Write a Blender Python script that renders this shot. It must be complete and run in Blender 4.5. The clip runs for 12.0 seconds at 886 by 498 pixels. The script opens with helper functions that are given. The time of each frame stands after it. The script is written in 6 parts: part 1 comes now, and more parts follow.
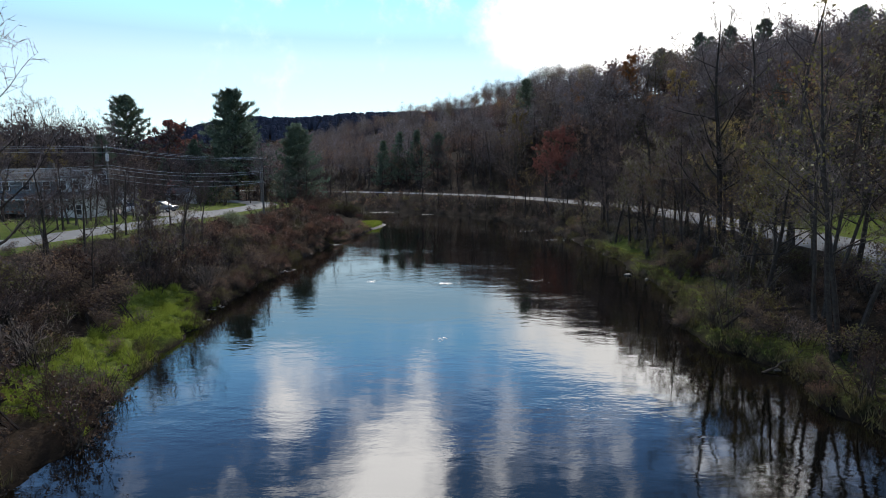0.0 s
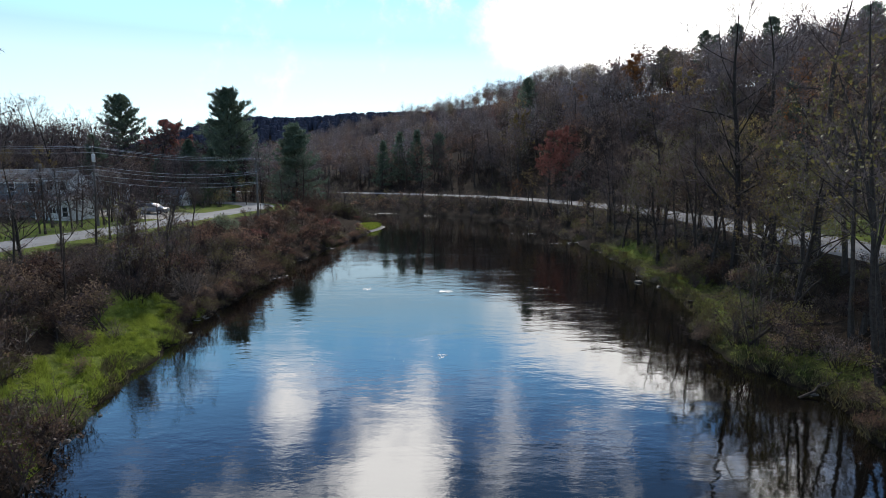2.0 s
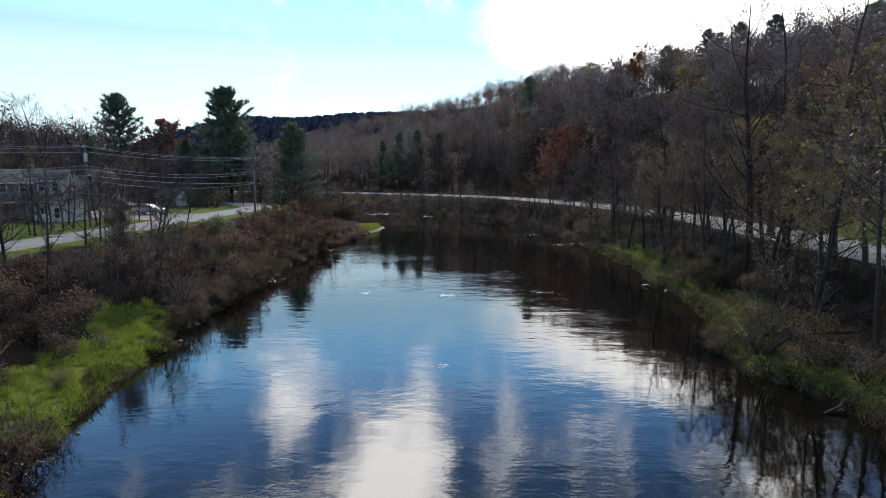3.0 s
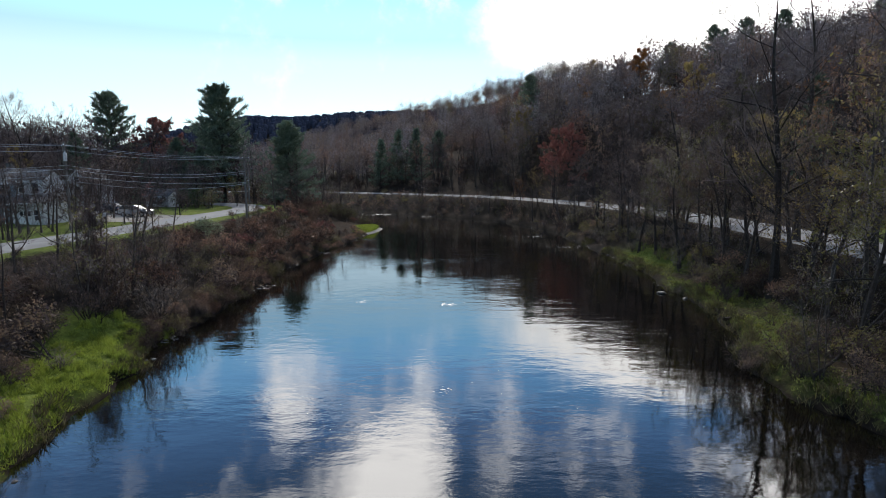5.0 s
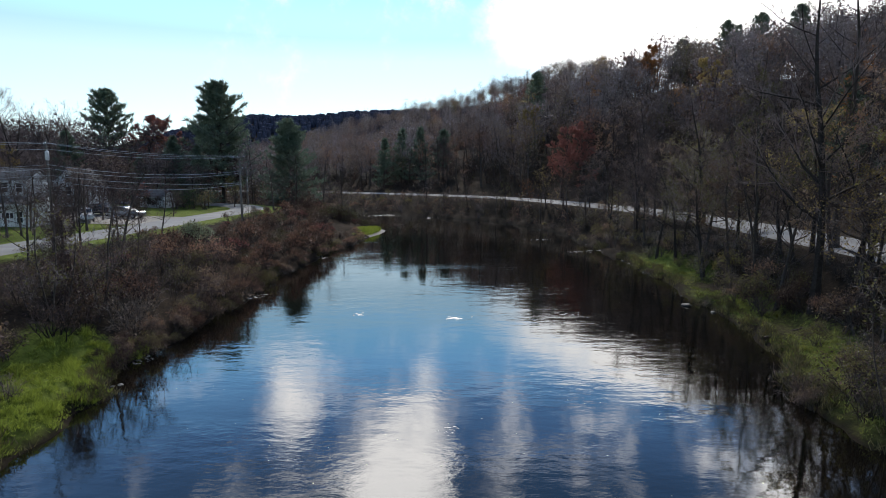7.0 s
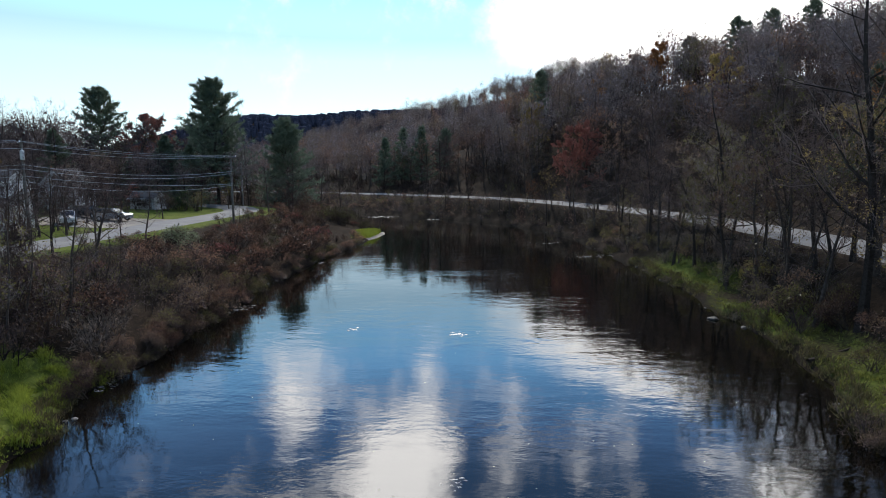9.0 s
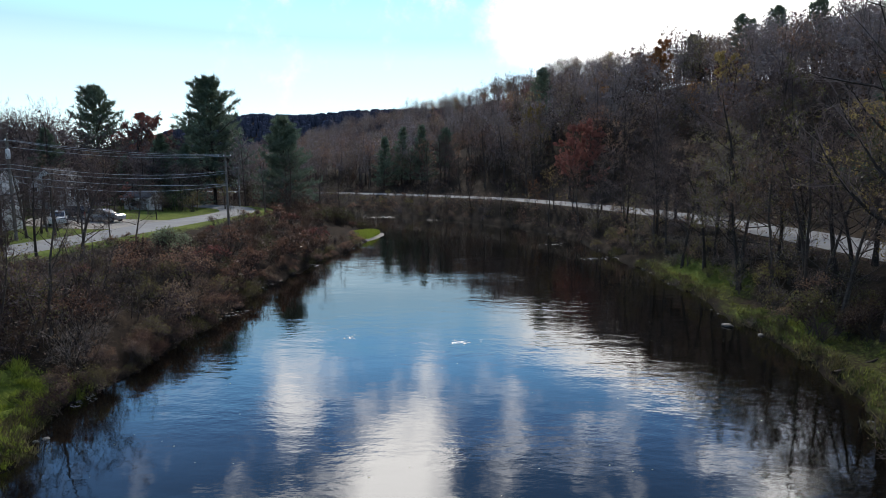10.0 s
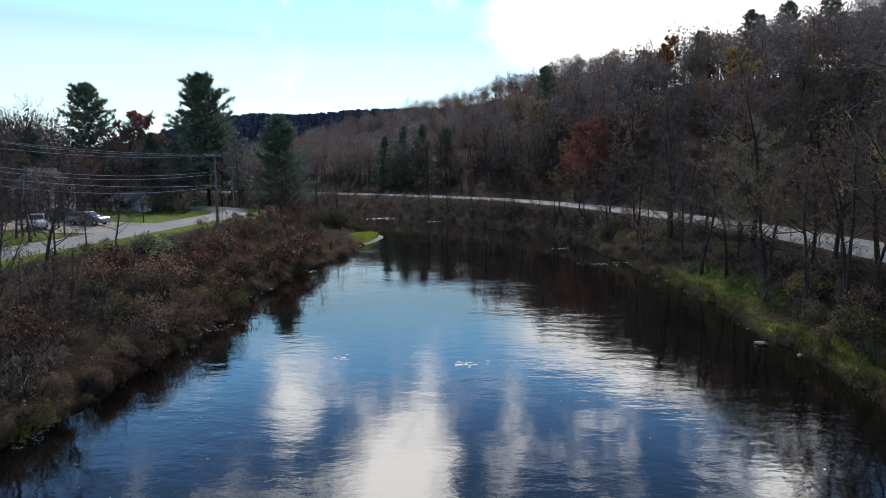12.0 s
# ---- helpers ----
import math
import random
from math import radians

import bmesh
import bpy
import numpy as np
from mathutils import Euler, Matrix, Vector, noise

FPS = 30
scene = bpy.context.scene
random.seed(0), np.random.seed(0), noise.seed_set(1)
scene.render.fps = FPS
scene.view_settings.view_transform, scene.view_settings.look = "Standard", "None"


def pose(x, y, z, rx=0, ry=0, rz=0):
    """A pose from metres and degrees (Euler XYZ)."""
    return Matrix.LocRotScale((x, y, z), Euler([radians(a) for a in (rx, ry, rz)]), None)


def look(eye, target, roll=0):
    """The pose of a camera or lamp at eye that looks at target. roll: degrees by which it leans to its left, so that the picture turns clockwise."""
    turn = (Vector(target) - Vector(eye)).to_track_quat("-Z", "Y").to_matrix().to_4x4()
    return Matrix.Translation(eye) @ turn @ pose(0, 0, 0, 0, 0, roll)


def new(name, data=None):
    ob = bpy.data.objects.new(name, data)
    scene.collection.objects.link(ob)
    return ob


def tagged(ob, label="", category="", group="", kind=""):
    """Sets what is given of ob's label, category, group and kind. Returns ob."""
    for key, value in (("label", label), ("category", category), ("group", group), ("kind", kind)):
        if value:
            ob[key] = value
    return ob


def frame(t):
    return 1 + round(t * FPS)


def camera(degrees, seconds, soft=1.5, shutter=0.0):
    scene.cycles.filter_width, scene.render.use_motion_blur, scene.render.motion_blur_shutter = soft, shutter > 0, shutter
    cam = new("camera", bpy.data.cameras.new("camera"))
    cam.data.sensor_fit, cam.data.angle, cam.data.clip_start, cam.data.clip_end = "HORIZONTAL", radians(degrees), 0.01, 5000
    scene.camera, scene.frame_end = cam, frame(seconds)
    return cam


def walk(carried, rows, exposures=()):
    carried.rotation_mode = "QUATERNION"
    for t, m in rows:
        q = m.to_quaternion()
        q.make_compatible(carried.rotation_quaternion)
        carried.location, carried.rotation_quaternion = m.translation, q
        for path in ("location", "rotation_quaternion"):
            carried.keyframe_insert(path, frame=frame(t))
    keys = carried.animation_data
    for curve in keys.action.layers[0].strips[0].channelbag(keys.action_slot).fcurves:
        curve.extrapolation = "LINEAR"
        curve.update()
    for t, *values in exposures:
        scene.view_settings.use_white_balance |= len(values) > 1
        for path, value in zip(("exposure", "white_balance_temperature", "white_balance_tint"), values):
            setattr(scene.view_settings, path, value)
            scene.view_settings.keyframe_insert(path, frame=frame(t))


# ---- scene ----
cam = camera(73.0, 12.0, soft=0.8)
PATH = [
    (0, (0.833, -1.225, 10.211), (0.722, 0.756, 9.96), -0.5),
    (0.5, (0.824, -0.51, 10.291), (0.713, 1.471, 10.039), -0.5),
    (1, (0.768, 0.289, 10.3), (0.656, 2.27, 10.049), -0.5),
    (1.5, (0.709, 1.052, 10.333), (0.596, 3.033, 10.082), -0.5),
    (2, (0.715, 1.896, 10.308), (0.601, 3.877, 10.058), -0.5),
    (2.5, (0.608, 2.732, 10.31), (0.495, 4.713, 10.059), -0.5),
    (3, (0.544, 3.596, 10.361), (0.43, 5.577, 10.11), -0.5),
    (5, (0.195, 7.386, 10.363), (0.083, 9.367, 10.11), -0.6),
    (5.5, (0.198, 8.381, 10.419), (0.083, 10.362, 10.165), -0.5),
    (6, (0.169, 9.435, 10.474), (0.042, 11.414, 10.219), -0.5),
    (6.5, (0.023, 10.462, 10.445), (-0.105, 12.441, 10.19), -0.5),
    (7, (-0.083, 11.525, 10.487), (-0.21, 13.504, 10.232), -0.5),
    (9, (-0.468, 15.625, 10.541), (-0.599, 17.604, 10.286), -0.5),
    (9.5, (-0.578, 16.621, 10.529), (-0.709, 18.6, 10.273), -0.5),
    (10, (-0.679, 17.626, 10.53), (-0.81, 19.606, 10.274), -0.5),
    (10.5, (-0.743, 18.636, 10.563), (-0.874, 20.615, 10.307), -0.5),
    (11, (-0.855, 19.616, 10.601), (-0.987, 21.595, 10.345), -0.5),
    (11.5, (-0.971, 20.63, 10.607), (-1.103, 22.609, 10.35), -0.5),
    (12, (-1.051, 21.627, 10.624), (-1.184, 23.606, 10.367), -0.5),
]
walk(cam, [(t, look(eye, target, roll)) for t, eye, target, roll in PATH], [(0, -0.08), (0.5, 0.06), (2, 0.06), (5, 0.04), (12, 0.04)])

# ---------------------------------------------------------------- sky, sun and exposure
SUN_EL, SUN_AZ = 37.0, -5.0          # degrees; the azimuth is counted from +y towards +x
sun_dir = Vector((math.sin(radians(SUN_AZ)) * math.cos(radians(SUN_EL)), math.cos(radians(SUN_AZ)) * math.cos(radians(SUN_EL)), math.sin(radians(SUN_EL))))
sun = new("sun", bpy.data.lights.new("sun", "SUN"))
sun.data.energy, sun.data.angle, sun.data.color = 3.1, radians(0.6), (1.0, 0.94, 0.86)
sun.matrix_world = look(sun_dir * 200, (0, 0, 0))


def math_node(nt, op, a, b=None, clamp=False):
    n = nt.nodes.new("ShaderNodeMath")
    n.operation, n.use_clamp = op, clamp
    for i, v in enumerate((a, b)):
        if v is None:
            continue
        if isinstance(v, (int, float)):
            n.inputs[i].default_value = v
        else:
            nt.links.new(v, n.inputs[i])
    return n.outputs[0]


def build_sky():
    world = bpy.data.worlds.new("sky")
    scene.world = world
    world.use_nodes = True
    nt = world.node_tree
    nt.nodes.clear()
    L = nt.links.new
    out, bg = nt.nodes.new("ShaderNodeOutputWorld"), nt.nodes.new("ShaderNodeBackground")
    sky = nt.nodes.new("ShaderNodeTexSky")
    sky.sky_type, sky.sun_disc = "NISHITA", False
    sky.sun_elevation, sky.sun_rotation = radians(SUN_EL), radians(SUN_AZ)
    sky.air_density, sky.dust_density, sky.ozone_density = 1.0, 0.0, 4.0
    bg.inputs["Strength"].default_value = 0.15
    co = nt.nodes.new("ShaderNodeTexCoord")
    sep = nt.nodes.new("ShaderNodeSeparateXYZ")
    L(co.outputs["Generated"], sep.inputs[0])
    x, y, z = sep.outputs
    az = math_node(nt, "MULTIPLY", math_node(nt, "ARCTAN2", x, y), 57.2958)
    el = math_node(nt, "MULTIPLY", math_node(nt, "ARCSINE", z), 57.2958)
    warp = nt.nodes.new("ShaderNodeTexNoise")
    warp.inputs["Scale"].default_value, warp.inputs["Detail"].default_value, warp.inputs["Roughness"].default_value = 15.0, 8.0, 0.62
    L(co.outputs["Generated"], warp.inputs["Vector"])
    wv = math_node(nt, "SUBTRACT", warp.outputs["Fac"], 0.5)
    # Cumulus banks: azimuth, elevation, half widths (degrees), thickness
    banks = [(21, 13.5, 22, 8.0, 2.6), (27, 26, 9, 7, 0.55), (-8.5, 28, 7.5, 9.5, 1.4), (-18, 20.5, 4.6, 5.8, 0.85), (-5.4, 18.7, 2.4, 3.6, 0.5), (-6, 28, 22, 11, 0.18), (2, 40, 16, 8, 0.9), (-45, 42, 20, 10, 0.8), (60, 40, 25, 14, 0.9)]
    total = None
    for a, e, wa, we, k in banks:
        da = math_node(nt, "DIVIDE", math_node(nt, "SUBTRACT", az, a), wa)
        de = math_node(nt, "DIVIDE", math_node(nt, "SUBTRACT", el, e), we)
        rr = math_node(nt, "SQRT", math_node(nt, "ADD", math_node(nt, "MULTIPLY", da, da), math_node(nt, "MULTIPLY", de, de)))
        v = math_node(nt, "MULTIPLY", math_node(nt, "SUBTRACT", 1.0, rr), k)
        total = v if total is None else math_node(nt, "MAXIMUM", total, v)
    # Broken cloud over the rest of the sky, out of the camera's sight
    rest = nt.nodes.new("ShaderNodeTexNoise")
    rest.inputs["Scale"].default_value, rest.inputs["Detail"].default_value = 3.0, 5.0
    L(co.outputs["Generated"], rest.inputs["Vector"])
    behind = math_node(nt, "MULTIPLY", math_node(nt, "SUBTRACT", 0.0, y), 0.25, True)
    rest_v = math_node(nt, "SUBTRACT", math_node(nt, "ADD", rest.outputs["Fac"], behind), 0.75)
    total = math_node(nt, "MAXIMUM", total, rest_v)
    high = math_node(nt, "DIVIDE", math_node(nt, "SUBTRACT", el, 13.5), 4.0, True)   # the higher cloud is more broken
    total = math_node(nt, "ADD", total, math_node(nt, "MULTIPLY", wv, math_node(nt, "ADD", 0.95, math_node(nt, "MULTIPLY", high, 0.8))))
    ramp = nt.nodes.new("ShaderNodeMapRange")
    ramp.interpolation_type = "SMOOTHSTEP"
    ramp.inputs["From Min"].default_value, ramp.inputs["From Max"].default_value = -0.05, 0.9
    L(total, ramp.inputs["Value"])
    mix = nt.nodes.new("ShaderNodeMix")
    mix.data_type = "RGBA"
    L(ramp.outputs[0], mix.inputs["Factor"])
    sat = nt.nodes.new("ShaderNodeHueSaturation")
    hue = nt.nodes.new("ShaderNodeMapRange")   # haze pales the low sky
    hue.inputs["From Min"].default_value, hue.inputs["From Max"].default_value = 10.0, 16.0
    hue.inputs["To Min"].default_value, hue.inputs["To Max"].default_value = 0.66, 1.12
    L(el, hue.inputs["Value"])
    L(hue.outputs[0], sat.inputs["Saturation"])
    glow = nt.nodes.new("ShaderNodeMapRange")
    glow.inputs["From Min"].default_value, glow.inputs["From Max"].default_value = 12.0, 18.0
    glow.inputs["To Min"].default_value, glow.inputs["To Max"].default_value = 0.92, 1.95
    L(el, glow.inputs["Value"])
    deep = nt.nodes.new("ShaderNodeMapRange")   # and the upper sky is deep
    deep.inputs["From Min"].default_value, deep.inputs["From Max"].default_value = 18.0, 28.0
    deep.inputs["To Min"].default_value, deep.inputs["To Max"].default_value = 1.0, 0.5
    L(el, deep.inputs["Value"])
    L(math_node(nt, "MULTIPLY", glow.outputs[0], deep.outputs[0]), sat.inputs["Value"])
    tint = nt.nodes.new("ShaderNodeMapRange")
    tint.inputs["From Min"].default_value, tint.inputs["From Max"].default_value = 13.0, 23.0
    tint.inputs["To Min"].default_value, tint.inputs["To Max"].default_value = 0.476, 0.5
    L(el, tint.inputs["Value"])
    L(tint.outputs[0], sat.inputs["Hue"])
    L(sky.outputs[0], sat.inputs["Color"])
    L(sat.outputs[0], mix.inputs["A"])
    lit = nt.nodes.new("ShaderNodeMapRange")   # cloud brightens towards the sun
    lit.inputs["From Min"].default_value, lit.inputs["From Max"].default_value = 14.0, 30.0
    lit.inputs["To Min"].default_value, lit.inputs["To Max"].default_value = CLOUD * 0.5, CLOUD * 1.6
    L(el, lit.inputs["Value"])
    white = nt.nodes.new("ShaderNodeCombineColor")
    L(lit.outputs[0], white.inputs[0])
    L(math_node(nt, "MULTIPLY", lit.outputs[0], 0.985), white.inputs[1])
    L(math_node(nt, "MULTIPLY", lit.outputs[0], 0.97), white.inputs[2])
    L(white.outputs[0], mix.inputs["B"])
    L(mix.outputs["Result"], bg.inputs["Color"])
    L(bg.outputs[0], out.inputs[0])


CLOUD = 30.0
build_sky()


# ---------------------------------------------------------------- materials
def material(name, ramp, scale=2.0, rough=0.9, bump=0.0, fine=0.0, spread=0.0, metallic=0.0, through_light=0.0, detail=6.0, coords="Object", island=False, spec=0.3, distance=0.02):
    """A noise-driven surface: ramp is colours from dark to light, scale its noise per metre, fine a second grain,
    spread a difference from one object (or island) to the next, through_light the share that shines through a leaf."""
    m = bpy.data.materials.new(name)
    m.use_nodes = True
    nt = m.node_tree
    L = nt.links.new
    p = nt.nodes["Principled BSDF"]
    co = nt.nodes.new("ShaderNodeTexCoord")
    n1 = nt.nodes.new("ShaderNodeTexNoise")
    n1.inputs["Scale"].default_value, n1.inputs["Detail"].default_value, n1.inputs["Roughness"].default_value = scale, detail, 0.62
    L(co.outputs[coords], n1.inputs["Vector"])
    fac = n1.outputs["Fac"]
    if fine:
        n2 = nt.nodes.new("ShaderNodeTexNoise")
        n2.inputs["Scale"].default_value, n2.inputs["Detail"].default_value = fine, 4.0
        L(co.outputs[coords], n2.inputs["Vector"])
        fac = math_node(nt, "ADD", math_node(nt, "MULTIPLY", fac, 0.62), math_node(nt, "MULTIPLY", n2.outputs["Fac"], 0.38))
    if spread:
        if island:
            rnd = nt.nodes.new("ShaderNodeNewGeometry").outputs["Random Per Island"]
        else:
            rnd = nt.nodes.new("ShaderNodeObjectInfo").outputs["Random"]
        fac = math_node(nt, "ADD", fac, math_node(nt, "MULTIPLY", math_node(nt, "SUBTRACT", rnd, 0.5), spread))
    cr = nt.nodes.new("ShaderNodeValToRGB")
    els = cr.color_ramp.elements
    lo, hi = 0.28, 0.72
    for i, c in enumerate(ramp):
        pos = lo + (hi - lo) * i / max(1, len(ramp) - 1)
        e = els[i] if i < 2 else els.new(pos)
        e.position, e.color = pos, (*c, 1)
    L(fac, cr.inputs[0])
    L(cr.outputs[0], p.inputs["Base Color"])
    p.inputs["Roughness"].default_value, p.inputs["Metallic"].default_value = rough, metallic
    p.inputs["Specular IOR Level"].default_value = spec
    if bump:
        b = nt.nodes.new("ShaderNodeBump")
        b.inputs["Strength"].default_value, b.inputs["Distance"].default_value = bump, distance
        L(fac, b.inputs["Height"])
        L(b.outputs[0], p.inputs["Normal"])
    if through_light:
        tr, mx = nt.nodes.new("ShaderNodeBsdfTranslucent"), nt.nodes.new("ShaderNodeMixShader")
        L(cr.outputs[0], tr.inputs["Color"])
        mx.inputs[0].default_value = through_light
        L(p.outputs[0], mx.inputs[1])
        L(tr.outputs[0], mx.inputs[2])
        L(mx.outputs[0], nt.nodes["Material Output"].inputs[0])
    return m


BARK = material("bark", [(0.018, 0.013, 0.010), (0.048, 0.036, 0.029), (0.10, 0.08, 0.066)], 6, 0.95, 0.6, 30, 0.25)
TWIG = material("twigs", [(0.066, 0.045, 0.04), (0.135, 0.096, 0.086), (0.205, 0.155, 0.138)], 0.6, 0.95, 0, 5, 0.5, spec=0.08)
TWIG_PALE = material("pale_twigs", [(0.09, 0.068, 0.056), (0.16, 0.125, 0.105), (0.25, 0.20, 0.165)], 0.6, 0.95, 0, 5, 0.5, spec=0.08)
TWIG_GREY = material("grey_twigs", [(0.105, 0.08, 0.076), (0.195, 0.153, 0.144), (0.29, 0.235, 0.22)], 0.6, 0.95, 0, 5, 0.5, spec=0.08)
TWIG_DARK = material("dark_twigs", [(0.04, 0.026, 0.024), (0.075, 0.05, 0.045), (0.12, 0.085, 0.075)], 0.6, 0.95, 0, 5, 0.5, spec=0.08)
LEAF = {
    "rust": material("rust_leaves", [(0.10, 0.052, 0.033), (0.20, 0.108, 0.068), (0.31, 0.18, 0.115)], 1.5, 0.5, 0, 8, 0.5, through_light=0.45, spec=0.3),
    "orange": material("orange_leaves", [(0.15, 0.062, 0.024), (0.28, 0.125, 0.042), (0.40, 0.20, 0.07)], 1.5, 0.7, 0, 8, 0.5, through_light=0.5),
    "yellow": material("yellow_leaves", [(0.16, 0.115, 0.04), (0.28, 0.20, 0.07), (0.40, 0.30, 0.115)], 1.5, 0.7, 0, 8, 0.4, through_light=0.5),
    "red": material("red_leaves", [(0.095, 0.034, 0.029), (0.185, 0.07, 0.058), (0.28, 0.12, 0.095)], 1.5, 0.7, 0, 8, 0.4, through_light=0.5),
    "olive": material("olive_leaves", [(0.05, 0.05, 0.016), (0.11, 0.10, 0.03), (0.19, 0.16, 0.055)], 1.5, 0.5, 0, 8, 0.5, through_light=0.45, spec=0.3),
    "green": material("green_leaves", [(0.022, 0.042, 0.012), (0.05, 0.085, 0.022), (0.09, 0.13, 0.035)], 1.5, 0.5, 0, 8, 0.4, through_light=0.5),
    "pale": material("pale_leaves", [(0.12, 0.14, 0.08), (0.24, 0.26, 0.16), (0.40, 0.41, 0.28)], 1.5, 0.45, 0, 8, 0.4, through_light=0.5),
    "brown": material("brown_leaves", [(0.07, 0.042, 0.026), (0.14, 0.088, 0.055), (0.22, 0.15, 0.095)], 1.5, 0.5, 0, 8, 0.5, through_light=0.45, spec=0.3),
}
NEEDLES = material("needles", [(0.055, 0.076, 0.052), (0.10, 0.135, 0.09), (0.155, 0.195, 0.13)], 1.2, 0.5, 0, 6, 0.3, through_light=0.3)
GRASS = material("grass_blades", [(0.10, 0.125, 0.018), (0.22, 0.27, 0.036), (0.35, 0.41, 0.07)], 0.5, 0.6, 0, 3, 0.35, through_light=0.45, island=True)
# yellower and darker than GRASS: the trees' shade is put into its colour
GRASS_EAST = material("grass_blades_shade_tinted", [(0.075, 0.085, 0.018), (0.165, 0.18, 0.038), (0.28, 0.29, 0.075)], 0.5, 0.6, 0, 3, 0.4, through_light=0.4, island=True)
GRASS_DRY = material("dry_grass", [(0.045, 0.04, 0.018), (0.09, 0.08, 0.036), (0.15, 0.13, 0.06)], 0.5, 0.7, 0, 3, 0.4, through_light=0.35, island=True)
ASPHALT = material("asphalt", [(0.11, 0.108, 0.105), (0.17, 0.167, 0.162), (0.24, 0.234, 0.226)], 0.35, 0.85, 0.2, 25, distance=0.006)
GRAVEL = material("gravel", [(0.12, 0.105, 0.09), (0.22, 0.20, 0.17), (0.32, 0.29, 0.25)], 0.8, 0.95, 0.5, 14)
ROCK = material("stone", [(0.03, 0.028, 0.025), (0.075, 0.07, 0.062), (0.15, 0.14, 0.125)], 3, 0.6, 0.6, 14, 0.3, distance=0.05)
# pale ramp for froth, and for glints on the ripples painted as colour
FOAM_GLINT = material("foam_and_glint", [(0.05, 0.05, 0.05), (0.15, 0.15, 0.15), (0.4, 0.4, 0.4)], 6, 0.35, 0.5, 25, distance=0.03)
POLE_WOOD = material("weathered_pole_wood", [(0.07, 0.06, 0.05), (0.13, 0.115, 0.10), (0.20, 0.18, 0.16)], 4, 0.9, 0.3, 30, distance=0.01)
WIRE = material("cable", [(0.5, 0.5, 0.5), (0.65, 0.65, 0.65)], 2, 0.25, metallic=0.5)
STEEL = material("galvanised_steel", [(0.42, 0.42, 0.43), (0.55, 0.55, 0.56)], 8, 0.45, metallic=0.7)
SIDING = material("white_siding", [(0.46, 0.47, 0.46), (0.56, 0.565, 0.555), (0.66, 0.66, 0.645)], 1.2, 0.6, 0, 6)
SIDING_BLUE = material("grey_blue_siding", [(0.13, 0.16, 0.18), (0.18, 0.22, 0.25), (0.24, 0.28, 0.30)], 1.2, 0.6, 0, 6)
SHINGLE = material("roof_shingle", [(0.075, 0.072, 0.07), (0.12, 0.116, 0.113), (0.17, 0.163, 0.158)], 1.5, 0.9, 0.4, 12, spec=0.15)
TRIM = material("white_trim", [(0.66, 0.66, 0.65), (0.76, 0.76, 0.75)], 3, 0.5)
SILVER = material("silver_car_paint", [(0.28, 0.29, 0.30), (0.33, 0.34, 0.35)], 2, 0.22, metallic=0.35, spec=0.6)
BLACK_PAINT = material("black_car_paint", [(0.015, 0.015, 0.017), (0.025, 0.025, 0.028)], 2, 0.15, spec=0.6)
RUBBER = material("tyre_rubber", [(0.015, 0.015, 0.015), (0.03, 0.03, 0.03)], 8, 0.9)


def glass_material():
    m = material("window_glass", [(0.02, 0.025, 0.03), (0.035, 0.04, 0.045)], 1, 0.05, spec=0.9)
    return m


GLASS = glass_material()


def water_material():
    m = bpy.data.materials.new("river_water")
    m.use_nodes = True
    nt = m.node_tree
    L = nt.links.new
    p = nt.nodes["Principled BSDF"]
    co = nt.nodes.new("ShaderNodeTexCoord")
    mp = nt.nodes.new("ShaderNodeMapping")
    mp.inputs["Scale"].default_value = (0.55, 1.0, 1.0)
    L(co.outputs["Object"], mp.inputs["Vector"])

    def noise_at(scale, detail=3.0):
        n = nt.nodes.new("ShaderNodeTexNoise")
        n.inputs["Scale"].default_value, n.inputs["Detail"].default_value = scale, detail
        L(mp.outputs[0], n.inputs["Vector"])
        return n.outputs["Fac"]

    # Patches where the current roughens the surface
    patch = nt.nodes.new("ShaderNodeMapRange")
    patch.inputs["From Min"].default_value, patch.inputs["From Max"].default_value = 0.42, 0.66
    patch.inputs["To Min"].default_value, patch.inputs["To Max"].default_value = 0.35, 1.9
    L(noise_at(0.12, 3.0), patch.inputs["Value"])
    h = math_node(nt, "ADD", math_node(nt, "MULTIPLY", noise_at(1.1, 2.0), 0.62), math_node(nt, "MULTIPLY", noise_at(4.2, 2.0), 0.17))
    h = math_node(nt, "ADD", h, math_node(nt, "MULTIPLY", noise_at(11.0, 2.0), 0.06))
    h = math_node(nt, "MULTIPLY", h, patch.outputs[0])
    b = nt.nodes.new("ShaderNodeBump")
    b.inputs["Strength"].default_value, b.inputs["Distance"].default_value = 1.0, RIPPLE
    L(h, b.inputs["Height"])
    L(b.outputs[0], p.inputs["Normal"])
    p.inputs["Base Color"].default_value = (0.0035, 0.003, 0.0022, 1)
    p.inputs["Roughness"].default_value, p.inputs["IOR"].default_value = 0.03, 1.5
    return m


RIPPLE = 0.021
WATER = water_material()

# ---------------------------------------------------------------- the lie of the land
RIVER = [(1, -400, 17), (1, -60, 16), (0.8, 0, 15.7), (0.75, 16, 15.7), (0.75, 23, 15.8), (-0.1, 27, 16.4), (-1.0, 31, 16.2), (-1.3, 35, 16.1), (-1.3, 39, 16.8), (-1.7, 44, 18.0), (-1.4, 50, 18.6), (-1.0, 57, 18.4), (-1.6, 66, 19.2), (-2.4, 75, 19.0), (-1.8, 86, 18.4), (-2.3, 98, 17.2), (-2.2, 110, 16.0), (-8, 128, 14.5), (-21, 143, 13), (-42, 159, 13), (-75, 177, 13), (-160, 200, 13), (-500, 240, 14)]
